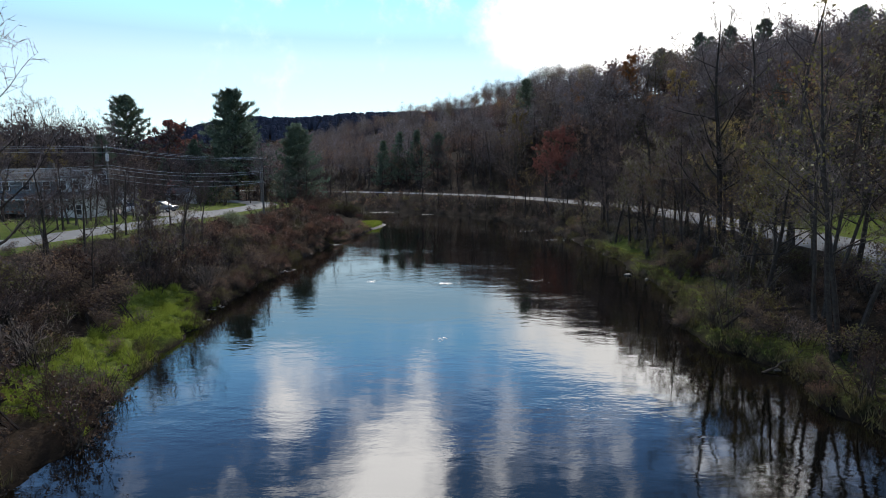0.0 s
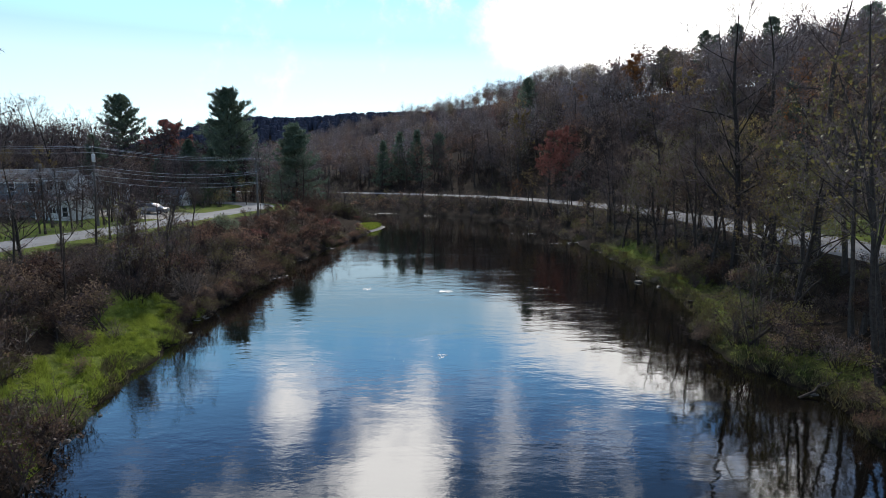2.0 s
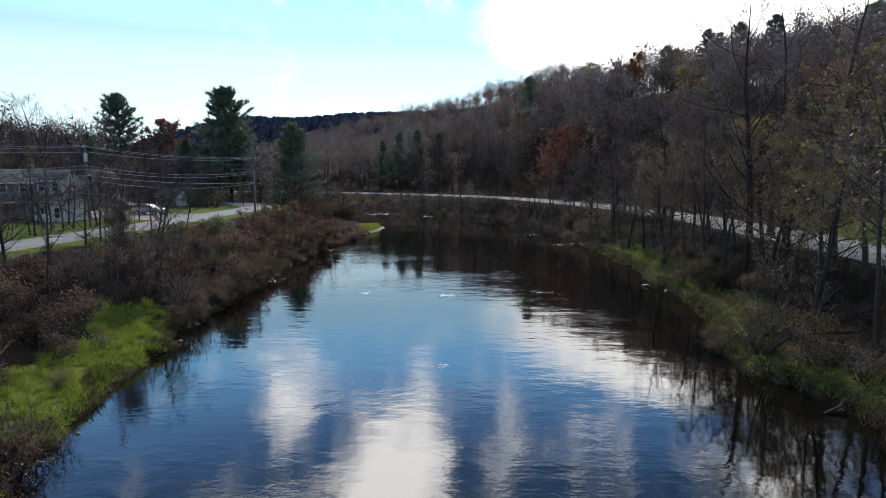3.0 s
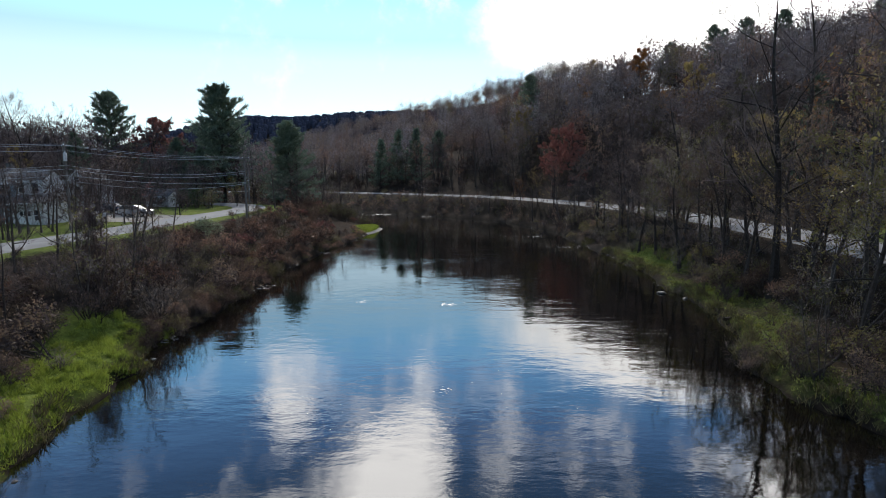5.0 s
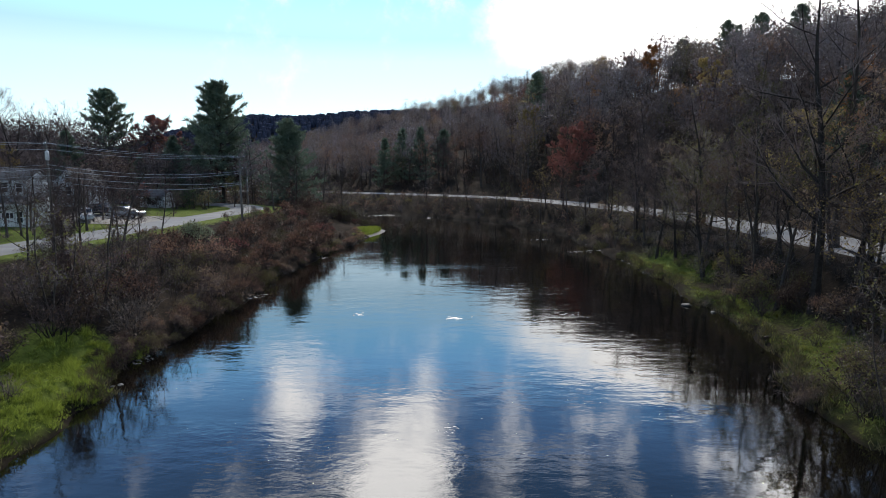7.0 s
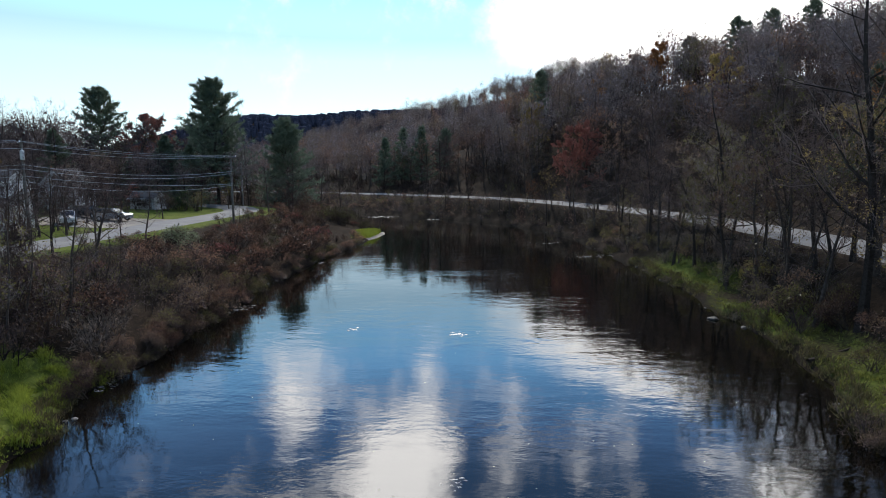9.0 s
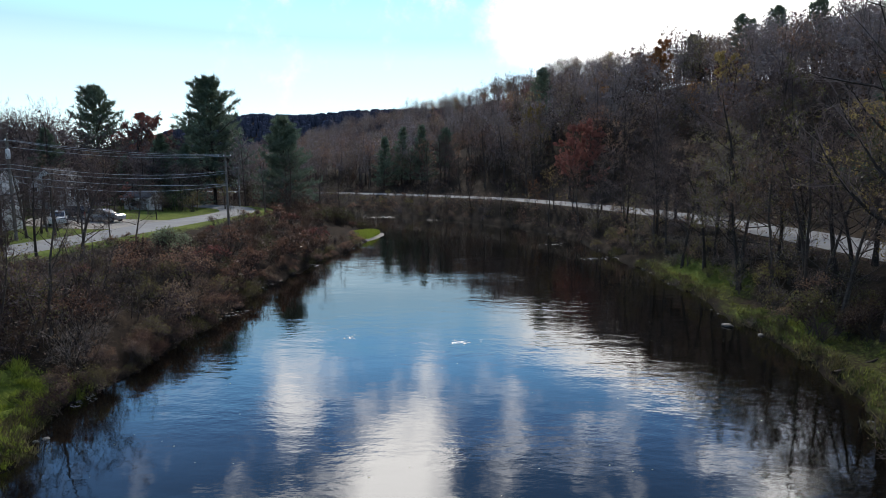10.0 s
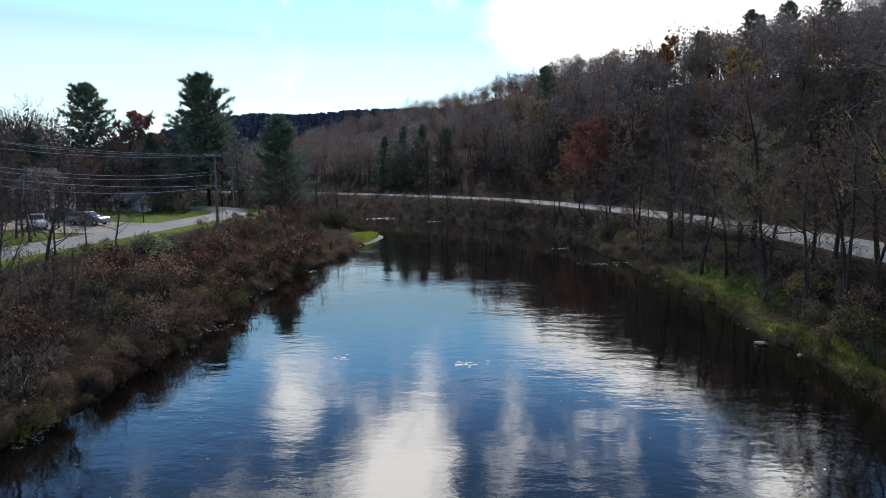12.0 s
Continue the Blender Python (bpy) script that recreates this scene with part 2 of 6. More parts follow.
ROAD_EAST = [(30, -400), (29.5, -100), (29, 0), (29.5, 40), (29.3, 62), (28.8, 76), (28.2, 84), (27.2, 92), (25.0, 104), (20.6, 117.5), (14.2, 134.5), (4.5, 153.5), (-19.8, 180), (-50, 204), (-95, 225), (-200, 250), (-500, 280)]
ROAD_WEST = [(-55, -400), (-48, -100), (-43, 0), (-40.5, 45), (-39.6, 68), (-39.4, 76), (-39.6, 84), (-40.0, 96), (-39.2, 108), (-41.5, 118), (-49, 127), (-64, 136), (-110, 150), (-400, 190)]
ROAD_Z = 4.45


def poly_near(x, y, pts):
    """Distance from a polyline, the side (+1: to the right of its way), and the third value carried along it."""
    P = np.array([p if len(p) == 3 else (*p, 0) for p in pts], float)
    best, side, val = np.full(x.shape, 1e9), np.zeros(x.shape), np.zeros(x.shape)
    for a, b in zip(P[:-1], P[1:]):
        d = b[:2] - a[:2]
        t = np.clip(((x - a[0]) * d[0] + (y - a[1]) * d[1]) / (d @ d), 0, 1)
        ox, oy = x - a[0] - t * d[0], y - a[1] - t * d[1]
        dist = np.hypot(ox, oy)
        near = dist < best
        best, side = np.where(near, dist, best), np.where(near, np.sign(d[1] * ox - d[0] * oy), side)
        val = np.where(near, a[2] + t * (b[2] - a[2]), val)
    return best, side, val


def smooth(t):
    t = np.clip(t, 0, 1)
    return t * t * (3 - 2 * t)


def wob(x, y, s, k=0.0):
    """Cheap smooth unevenness, -1 to 1."""
    return (np.sin(x * s + 1.7 * np.sin(y * s * 0.83 + k)) + np.sin(y * s * 1.13 + 1.9 * np.sin(x * s * 0.71 + 2.1 + k)) + np.sin((x + y) * s * 0.57 + k)) / 3


def lay(x, y):
    """Of places on the plan: distance outside the water's edge, river side, road distances and sides."""
    x, y = np.asarray(x, float), np.asarray(y, float)
    d, side, hw = poly_near(x, y, RIVER)
    d = d - hw + 0.7 * wob(x, y, 0.45) + 0.4 * wob(x, y, 1.4, 1.0)
    re, se, _ = poly_near(x, y, ROAD_EAST)
    rw, sw, _ = poly_near(x, y, ROAD_WEST)
    return d, side, re, se, rw, sw


def height(x, y):
    x, y = np.asarray(x, float), np.asarray(y, float)
    d, side, re, se, rw, sw = lay(x, y)
    right = side > 0
    bank = np.where(d < 0, -1.2 * smooth(-d / 3.0) - 0.05, 0.0)
    # between water and road: a low shelf, then a slope up to the road
    shelf = np.where(right, 1.6 + 1.2 * smooth((y - 28) / 10) * smooth((75 - y) / 10), 1.5 + 5.0 * smooth((y - 15) / 8) * smooth((44 - y) / 6))
    gap = np.maximum(np.where(right, re, rw) - 4.2, 0.0)
    run = np.maximum(d - shelf, 0)
    t = run / (run + gap + 1e-6)
    lip = 0.10 + 0.5 * smooth(d / 0.6) + (0.12 * wob(x, y, 0.9) + 0.11 * wob(x, y, 2.6, 4.0) + np.where(right, 0.0, 0.13) * wob(x, y, 5.2, 1.0)) * smooth(d / 0.9)
    between = lip + (ROAD_Z - 0.1 - 0.5) * np.where(right, smooth(t) ** 0.9, t ** 0.7) + 0.25 * wob(x, y, 0.35) * t * (1 - t) * 4
    # east of the road a wooded hill, west of it gently rising yards and woods
    s = np.maximum(re - 5.5, 0)
    hill = (0.6 * np.minimum(s, 48) + 0.14 * np.clip(s - 48, 0, 120) + 0.02 * np.maximum(s - 190, 0)) * (np.clip(np.minimum(0.75 + 0.004 * x, 0.80 + 0.0015 * x), 0.12, 0.92) - 0.25 * smooth((40 - x) / 50)) + 0.175 * np.clip(s - 70, 0, 190) * smooth((50 - x) / 50)
    hill = hill + 2.2 * np.exp(-((x - 54) / 14) ** 2 - ((y - 182) / 25) ** 2) + 9.0 * np.exp(-((x - 40) / 20) ** 2 - ((y - 300) / 45) ** 2) - 5.5 * smooth((x - 56) / 16) * smooth((165 - y) / 28)
    hill = np.maximum(hill, 0.0) * (1 - smooth((y - 430) / 250)) + 1.2 * wob(x, y, 0.07) * smooth(s / 30)
    east = ROAD_Z - 0.1 + hill
    sw_ = np.maximum(rw - 5.0, 0)
    west = ROAD_Z - 0.1 + 0.035 * np.minimum(sw_, 160) + 0.5 * wob(x, y, 0.09) * smooth(sw_ / 25)
    z = np.where(right, np.where((se > 0) & (re > 3.9), east, between), np.where((sw < 0) & (rw > 3.7), west, between))
    z = np.where(np.where(right, re, rw) < 4.4, ROAD_Z - 0.1, z)
    far = smooth((y - 620) / 260) * (1 - smooth((y - 1500) / 900)) * (92 + 5 * wob(x, y, 0.012) + 3 * wob(x, y, 0.03)) * (0.45 + 0.55 * smooth((x + 560) / 260))
    z = np.maximum(z, far)
    return np.where(d < 0, bank, z)


# ---------------------------------------------------------------- mesh helpers
class Soup:
    """Triangles gathered from many pieces, with a material slot for each."""

    def __init__(self):
        self.v, self.t, self.m, self.n = [], [], [], 0

    def add(self, v, t, slot=0):
        v, t = np.asarray(v, float).reshape(-1, 3), np.asarray(t, int).reshape(-1, 3)
        self.v.append(v)
        self.t.append(t + self.n)
        self.m.append(np.full(len(t), slot))
        self.n += len(v)

    def tube(self, pts, radii, sides=5, slot=0):
        pts = np.asarray(pts, float)
        n = len(pts)
        way = np.gradient(pts, axis=0)
        way /= np.linalg.norm(way, axis=1)[:, None] + 1e-9
        ref = np.where(np.abs(way[:, 2:3]) > 0.9, [[1.0, 0, 0]], [[0, 0, 1.0]])
        u = np.cross(way, ref)
        u /= np.linalg.norm(u, axis=1)[:, None] + 1e-9
        w = np.cross(way, u)
        a = np.arange(sides) * 2 * np.pi / sides
        ring = pts[:, None] + np.asarray(radii)[:, None, None] * (np.cos(a)[None, :, None] * u[:, None] + np.sin(a)[None, :, None] * w[:, None])
        i, j = np.meshgrid(np.arange(n - 1), np.arange(sides), indexing="ij")
        p, q = i * sides + j, i * sides + (j + 1) % sides
        t = np.concatenate([np.stack([p, q, q + sides], -1).reshape(-1, 3), np.stack([p, q + sides, p + sides], -1).reshape(-1, 3)])
        self.add(ring.reshape(-1, 3), t, slot)

    def slivers(self, base, tip, width, rng, slot=0):
        """Thin twigs, blades or needles: one tapering triangle each."""
        base, tip = np.asarray(base, float), np.asarray(tip, float)
        if not len(base):
            return
        way = tip - base
        side = np.cross(way, rng.normal(size=way.shape))
        side *= (np.asarray(width).reshape(-1, 1) / 2) / (np.linalg.norm(side, axis=1)[:, None] + 1e-9)
        n = len(base)
        self.add(np.stack([base - side, base + side, tip], 1).reshape(-1, 3), np.arange(3 * n).reshape(-1, 3), slot)

    def leaves(self, at, size, rng, slot=0, flat=0.0):
        at = np.asarray(at, float)
        n = len(at)
        if not n:
            return
        a = rng.normal(size=(n, 3))
        a[:, 2] *= 1 - flat
        a /= np.linalg.norm(a, axis=1)[:, None]
        b = np.cross(a, rng.normal(size=(n, 3)))
        b /= np.linalg.norm(b, axis=1)[:, None] + 1e-9
        s = (size * rng.uniform(0.6, 1.35, n))[:, None]
        v = np.stack([at - a * s * 0.5, at + b * s * 0.33, at + a * s * 0.5, at - b * s * 0.33], 1).reshape(-1, 3)
        k = np.arange(n)[:, None] * 4
        self.add(v, np.concatenate([k + [0, 1, 2], k + [0, 2, 3]]), slot)

    def flecks(self, at, size, rng, slot=0):
        """Leaves far off: one triangle each."""
        at = np.asarray(at, float)
        n = len(at)
        d = rng.normal(size=(n, 3, 3))
        d *= (size * rng.uniform(0.45, 0.85, n))[:, None, None] / (np.linalg.norm(d, axis=2)[:, :, None] + 1e-9)
        self.add((at[:, None] + d).reshape(-1, 3), np.arange(3 * n).reshape(-1, 3), slot)

    def arrays(self):
        return np.concatenate(self.v), np.concatenate(self.t), np.concatenate(self.m)

    def mesh(self, name, mats, smooth_shade=False):
        v, t, m = self.arrays()
        me = bpy.data.meshes.new(name)
        me.vertices.add(len(v))
        me.vertices.foreach_set("co", v.astype(np.float32).ravel())
        me.loops.add(len(t) * 3)
        me.loops.foreach_set("vertex_index", t.astype(np.int32).ravel())
        me.polygons.add(len(t))
        me.polygons.foreach_set("loop_start", np.arange(0, len(t) * 3, 3, dtype=np.int32))
        me.polygons.foreach_set("material_index", m.astype(np.int32))
        me.polygons.foreach_set("use_smooth", np.full(len(t), smooth_shade))
        for mat in mats:
            me.materials.append(mat)
        me.update(calc_edges=True)
        me.validate()
        return me


def part(name, data, mat, parent, label=""):
    """One mesh object under a thing or a part; data is a bmesh, a Soup or a mesh."""
    if isinstance(data, Soup):
        data = data.mesh(name, mat if isinstance(mat, list) else [mat])
    elif isinstance(data, bmesh.types.BMesh):
        me = bpy.data.meshes.new(name)
        data.to_mesh(me)
        data.free()
        me.materials.append(mat)
        data = me
    ob = new(name, data)
    ob.parent = parent
    return tagged(ob, label)


def thing(name, m, label, category, group="", kind=""):
    ob = new(name)
    ob.matrix_world = m
    return tagged(ob, label, category, group, kind)


# ---------------------------------------------------------------- trees and shrubs
def path_up(rng, start, way, length, n, wander, lift):
    pts, p, d = [np.array(start, float)], np.array(start, float), np.array(way, float)
    d /= np.linalg.norm(d)
    for _ in range(n - 1):
        d = d + rng.normal(size=3) * wander + np.array([0, 0, lift])
        d /= np.linalg.norm(d)
        p = p + d * length / (n - 1)
        pts.append(p)
    return np.array(pts)


def along(path, f):
    k = f * (len(path) - 1)
    i = int(min(k, len(path) - 2))
    return path[i] + (path[i + 1] - path[i]) * (k - i), path[i + 1] - path[i]


def grow(seed, h, r, limbs=12, spread=0.34, low=0.25, second=6, twigs=6, stems=1, leaf_n=0, leaf_size=0.2, twig_w=0.02, lift=0.10, lean=0.0, sides=6, leaf_low=0.0, thin=False, fleck=False):
    """A broad-leaved tree: (wood, crown) as two Soups. Crown slot 0 is twigs, slot 1 leaves."""
    rng = np.random.default_rng(seed)
    wood, crown = Soup(), Soup()
    tb, tt, leaf_at = [], [], []
    for s in range(stems):
        a0 = rng.uniform(0, 6.28)
        way = np.array([lean + 0.16 * (stems > 1) * math.cos(a0 + s * 6.28 / stems), 0.16 * (stems > 1) * math.sin(a0 + s * 6.28 / stems), 1.0])
        trunk = path_up(rng, (0.35 * (stems > 1) * math.cos(a0 + s * 6.28 / stems), 0.35 * (stems > 1) * math.sin(a0 + s * 6.28 / stems), -0.3), way, h * rng.uniform(0.85, 1.0), 10, 0.06, 0.03)
        f = np.linspace(0, 1, 10)
        rad = r * (1 - f) ** 0.8 / (stems ** 0.5) + 0.012
        rad[0] *= 1.45
        wood.tube(trunk, rad, sides)
        for i in range(limbs):
            ft = low + (0.97 - low) * ((i + rng.uniform(0.1, 0.9)) / limbs)
            base, up = along(trunk, ft)
            az = i * 2.4 + rng.uniform(-0.5, 0.5) + a0
            out = np.array([math.cos(az), math.sin(az), rng.uniform(0.25, 0.9)])
            ln = h * spread * (1.05 - 0.62 * (ft - low) / (1 - low)) * rng.uniform(0.65, 1.15)
            limb = path_up(rng, base, out, ln, 5, 0.13, lift)
            lr = max(0.012, r * (1 - ft) ** 0.8 * 0.5 / (stems ** 0.5))
            wood.tube(limb, lr * (1 - np.linspace(0, 0.85, 5)), 4)
            for j in range(second):
                fl = 0.25 + 0.75 * (j + rng.uniform(0, 1)) / second
                b2, d2 = along(limb, min(fl, 0.999))
                d2 = d2 / np.linalg.norm(d2)
                out2 = d2 * 0.7 + rng.normal(size=3) * 0.6 + np.array([0, 0, 0.25])
                l2 = ln * rng.uniform(0.22, 0.45) * (1.2 - 0.5 * fl)
                sub = path_up(rng, b2, out2, l2, 3, 0.18, lift)
                if thin:
                    tb.append(sub[0]), tt.append(sub[-1])
                else:
                    crown.tube(sub, [max(lr * 0.32, 0.009), max(lr * 0.2, 0.007), 0.005], 3)
                for k in range(twigs):
                    b3, d3 = along(sub, rng.uniform(0.15, 0.999))
                    o3 = d3 / np.linalg.norm(d3) * 0.7 + rng.normal(size=3) * 0.55 + np.array([0, 0, 0.15])
                    o3 /= np.linalg.norm(o3)
                    tip = b3 + o3 * l2 * rng.uniform(0.35, 0.8)
                    tb.append(b3), tt.append(tip)
                    for q in range(2):
                        m3 = b3 + (tip - b3) * rng.uniform(0.3, 0.8)
                        o4 = o3 + rng.normal(size=3) * 0.5
                        tb.append(m3), tt.append(m3 + o4 / np.linalg.norm(o4) * l2 * rng.uniform(0.18, 0.4))
    tb, tt = np.array(tb), np.array(tt)
    crown.slivers(tb, tt, twig_w * rng.uniform(0.7, 1.3, len(tb)), rng, 0)
    if leaf_n:
        ok = np.where(tb[:, 2] > leaf_low * h)[0]
        k = rng.choice(ok, leaf_n)
        at = tb[k] + (tt[k] - tb[k]) * rng.uniform(0.2, 1.1, (leaf_n, 1)) + rng.normal(size=(leaf_n, 3)) * 0.08
        (crown.flecks if fleck else crown.leaves)(at, leaf_size, rng, 1)
    return wood, crown


def hazy(seed, h, r, wide=0.3, low=0.3, lumps=20, twigs=650, twig_l=0.05, twig_w=0.09, leaf_n=60, leaf_size=0.4, hearts=0):
    """A broad-leaved tree as woods show it from afar: trunk, limbs and a rounded, lumpy haze of twigs and leaves."""
    rng = np.random.default_rng(seed)
    wood, crown = Soup(), Soup()
    trunk = path_up(rng, (0, 0, -0.3), (0, 0, 1), h * 0.93, 7, 0.07, 0.03)
    wood.tube(trunk, r * (1 - np.linspace(0, 0.9, 7)), 4)
    mid, half = h * (1 + low) / 2, h * (1 - low) / 2
    at, tip, leaf_at, heart = [], [], [], []
    for i in range(lumps):
        d = rng.normal(size=3)
        d *= rng.uniform(0.25, 0.8) / np.linalg.norm(d)
        c = np.array([d[0] * wide * h, d[1] * wide * h, mid + d[2] * half])
        rad = h * rng.uniform(0.08, 0.16)
        b, _ = along(trunk, min(0.97, max(0.15, (c[2] / h) * 0.8)))
        if i < 9:
            wood.tube(np.stack([b, b * 0.45 + c * 0.55 - [0, 0, 0.04 * h], c]), [r * 0.35, r * 0.22, 0.03], 3)
        n = twigs // lumps
        o = rng.normal(size=(n, 3))
        o /= np.linalg.norm(o, axis=1)[:, None]
        p = c + o * rad * rng.uniform(0.1, 1.0, (n, 1)) ** 0.5
        w = o * 0.5 + rng.normal(size=(n, 3)) * 0.6 + [0, 0, 0.3]
        w /= np.linalg.norm(w, axis=1)[:, None]
        at.append(p), tip.append(p + w * h * twig_l * rng.uniform(0.5, 1.3, (n, 1)))
        k = leaf_n // lumps
        o = rng.normal(size=(k, 3))
        o /= np.linalg.norm(o, axis=1)[:, None]
        leaf_at.append(c + o * rad * rng.uniform(0.3, 1.2, (k, 1)))
        heart.append(c + rng.normal(size=(hearts // lumps, 3)) * rad * 0.38)
    at, tip = np.concatenate(at), np.concatenate(tip)
    if hearts:
        crown.flecks(np.concatenate(heart), h * 0.028, rng, 0)   # the dense middle of each bough's twigs
    crown.slivers(at, tip, twig_w * rng.uniform(0.6, 1.4, len(at)), rng, 0)
    crown.flecks(np.concatenate(leaf_at), leaf_size, rng, 1)
    return wood, crown


def pine(seed, h, r, whorls=16, per=6, reach=0.2, low=0.3, tufts=7, needles=9, needle=0.55, droop=0.0, full=0.0, nw=0.05, taper=0.75):
    """A conifer of tiered boughs: (wood, crown)."""
    rng = np.random.default_rng(seed)
    wood, crown = Soup(), Soup()
    trunk = path_up(rng, (0, 0, -0.3), (0, 0, 1), h, 9, 0.015, 0.05)
    wood.tube(trunk, r * (1 - np.linspace(0, 0.95, 9)) + 0.01, 6)
    base, tip = [], []
    for i in range(whorls):
        f = low + (0.985 - low) * i / (whorls - 1)
        g = (f - low) / (1 - low)
        for k in range(per):
            az = k * 6.283 / per + i * 0.7 + rng.uniform(-0.35, 0.35)
            shape = (1 - g) ** taper * (0.55 + 0.45 * min(1, g / 0.2 + full))
            ln = max(0.35, h * reach * shape * rng.uniform(0.5, 1.25))
            b, _ = along(trunk, min(0.998, f + rng.uniform(-0.015, 0.015)))
            out = np.array([math.cos(az), math.sin(az), rng.uniform(-0.05, 0.25) - droop + 0.5 * g])
            bough = path_up(rng, b, out, ln, 4, 0.07, 0.05)
            wood.tube(bough, np.array([0.05, 0.04, 0.025, 0.01]) * (0.5 + ln / 4), 3)
            for q in range(tufts):
                at, d = along(bough, min(0.999, 0.3 + 0.7 * (q + rng.uniform(0, 1)) / tufts))
                d = d / np.linalg.norm(d)
                sideways = np.cross(d, (0, 0, 1)) * rng.choice((-1, 1)) * rng.uniform(0, 0.55) * ln * 0.45
                at = at + sideways + np.array([0, 0, rng.uniform(-0.1, 0.15)])
                o = d * 0.6 + rng.normal(size=(needles, 3)) * 0.55 + np.array([0, 0, 0.25])
                o /= np.linalg.norm(o, axis=1)[:, None]
                base.append(np.repeat(at[None], needles, 0) + rng.normal(size=(needles, 3)) * 0.1)
                tip.append(base[-1] + o * needle * rng.uniform(0.6, 1.3, (needles, 1)))
    base, tip = np.concatenate(base), np.concatenate(tip)
    crown.slivers(base, tip, nw * rng.uniform(0.7, 1.5, len(base)) * needle / 0.4, rng, 0)
    return wood, crown


def shrub(seed, h, w, stems=14, twigs=9, leaf_n=500, leaf_size=0.09, twig_w=0.014):
    """A many-stemmed bush: one Soup of twigs (slot 0) and one of leaves (slot 1)."""
    rng = np.random.default_rng(seed)
    wood, crown = Soup(), Soup()
    tb, tt = [], []
    for i in range(stems):
        az, lean = rng.uniform(0, 6.28), rng.uniform(0.1, 1.0) ** 0.8 * w / h
        way = np.array([math.cos(az) * lean, math.sin(az) * lean, 1.0])
        st = path_up(rng, (rng.normal() * 0.16 * w, rng.normal() * 0.16 * w, -0.15), way, h * rng.uniform(0.65, 1.1), 5, 0.14, 0.02)
        wood.tube(st, [0.028, 0.023, 0.017, 0.012, 0.006], 3)
        for j in range(twigs):
            b, d = along(st, rng.uniform(0.2, 0.999))
            d = d / np.linalg.norm(d)
            o = d * 0.6 + rng.normal(size=3) * 0.6 + np.array([0, 0, 0.2])
            o /= np.linalg.norm(o)
            tip = b + o * h * rng.uniform(0.18, 0.4)
            tb.append(b), tt.append(tip)
            for q in range(3):
                m3 = b + (tip - b) * rng.uniform(0.3, 0.9)
                o4 = o + rng.normal(size=3) * 0.65
                tb.append(m3), tt.append(m3 + o4 / np.linalg.norm(o4) * h * rng.uniform(0.08, 0.2))
    tb, tt = np.array(tb), np.array(tt)
    crown.slivers(tb, tt, twig_w * rng.uniform(0.7, 1.3, len(tb)), rng, 0)
    if leaf_n:
        k = rng.integers(0, len(tb), leaf_n)
        at = tb[k] + (tt[k] - tb[k]) * rng.uniform(0.1, 1.1, (leaf_n, 1)) + rng.normal(size=(leaf_n, 3)) * 0.05
        at = at[at[:, 2] > 0.15]
        crown.leaves(at, leaf_size, rng, 1)
    return wood, crown


def mound(seed, h, w, lumps=9, twigs=420, leaf_n=900, leaf_size=0.085, twig_w=0.016, stems=9, hearts=360):
    """A rounded, dense bush: stems from one foot, and lumps of twigs with leaves on their outside."""
    rng = np.random.default_rng(seed)
    wood, crown = Soup(), Soup()
    at, tip, leaf_at, heart = [], [], [], []
    for i in range(lumps):
        az, out = rng.uniform(0, 6.28), rng.uniform(0.0, 0.75) ** 0.7
        top = h * (1.0 - 0.55 * out ** 2) * rng.uniform(0.75, 1.05)
        rad = w * rng.uniform(0.28, 0.45)
        c = np.array([math.cos(az) * out * w, math.sin(az) * out * w, max(rad * 0.6, top - rad)])
        if i < stems:
            mid = c * [0.45, 0.45, 0.5] + rng.normal(size=3) * 0.1
            wood.tube(np.stack([[rng.normal() * 0.12 * w, rng.normal() * 0.12 * w, -0.15], mid, c]), [0.035, 0.025, 0.01], 4)
        n = twigs // lumps
        o = rng.normal(size=(n, 3))
        o /= np.linalg.norm(o, axis=1)[:, None]
        o[:, 2] = np.abs(o[:, 2]) * 0.9 - 0.25
        a = c + o * rad * rng.uniform(0.05, 0.7, (n, 1))
        way = o + rng.normal(size=(n, 3)) * 0.35 + [0, 0, 0.25]
        at.append(a), tip.append(a + way / np.linalg.norm(way, axis=1)[:, None] * rad * rng.uniform(0.35, 0.85, (n, 1)))
        k = leaf_n // lumps
        o = rng.normal(size=(k, 3))
        o /= np.linalg.norm(o, axis=1)[:, None]
        o[:, 2] = np.where(o[:, 2] < -0.3, -o[:, 2], o[:, 2])
        leaf_at.append(c + o * rad * rng.uniform(0.55, 1.15, (k, 1)))
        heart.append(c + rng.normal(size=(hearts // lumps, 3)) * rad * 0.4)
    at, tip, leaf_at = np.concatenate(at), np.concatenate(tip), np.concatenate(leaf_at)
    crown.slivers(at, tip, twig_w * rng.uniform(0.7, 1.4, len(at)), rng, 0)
    # dense inner twigs; the bush's inside shade is put into their dark colour
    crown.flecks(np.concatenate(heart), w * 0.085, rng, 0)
    crown.flecks(leaf_at[leaf_at[:, 2] > 0.05], leaf_size, rng, 1)
    return wood, crown


MESHES = {}


def plant_meshes(key, maker, wood_mat, crown_mats, **kw):
    if key not in MESHES:
        wood, crown = maker(**kw)
        MESHES[key] = (wood.mesh("trunk", [wood_mat]), crown.mesh("crown", crown_mats), (wood.arrays(), crown.arrays()))
    return MESHES[key]


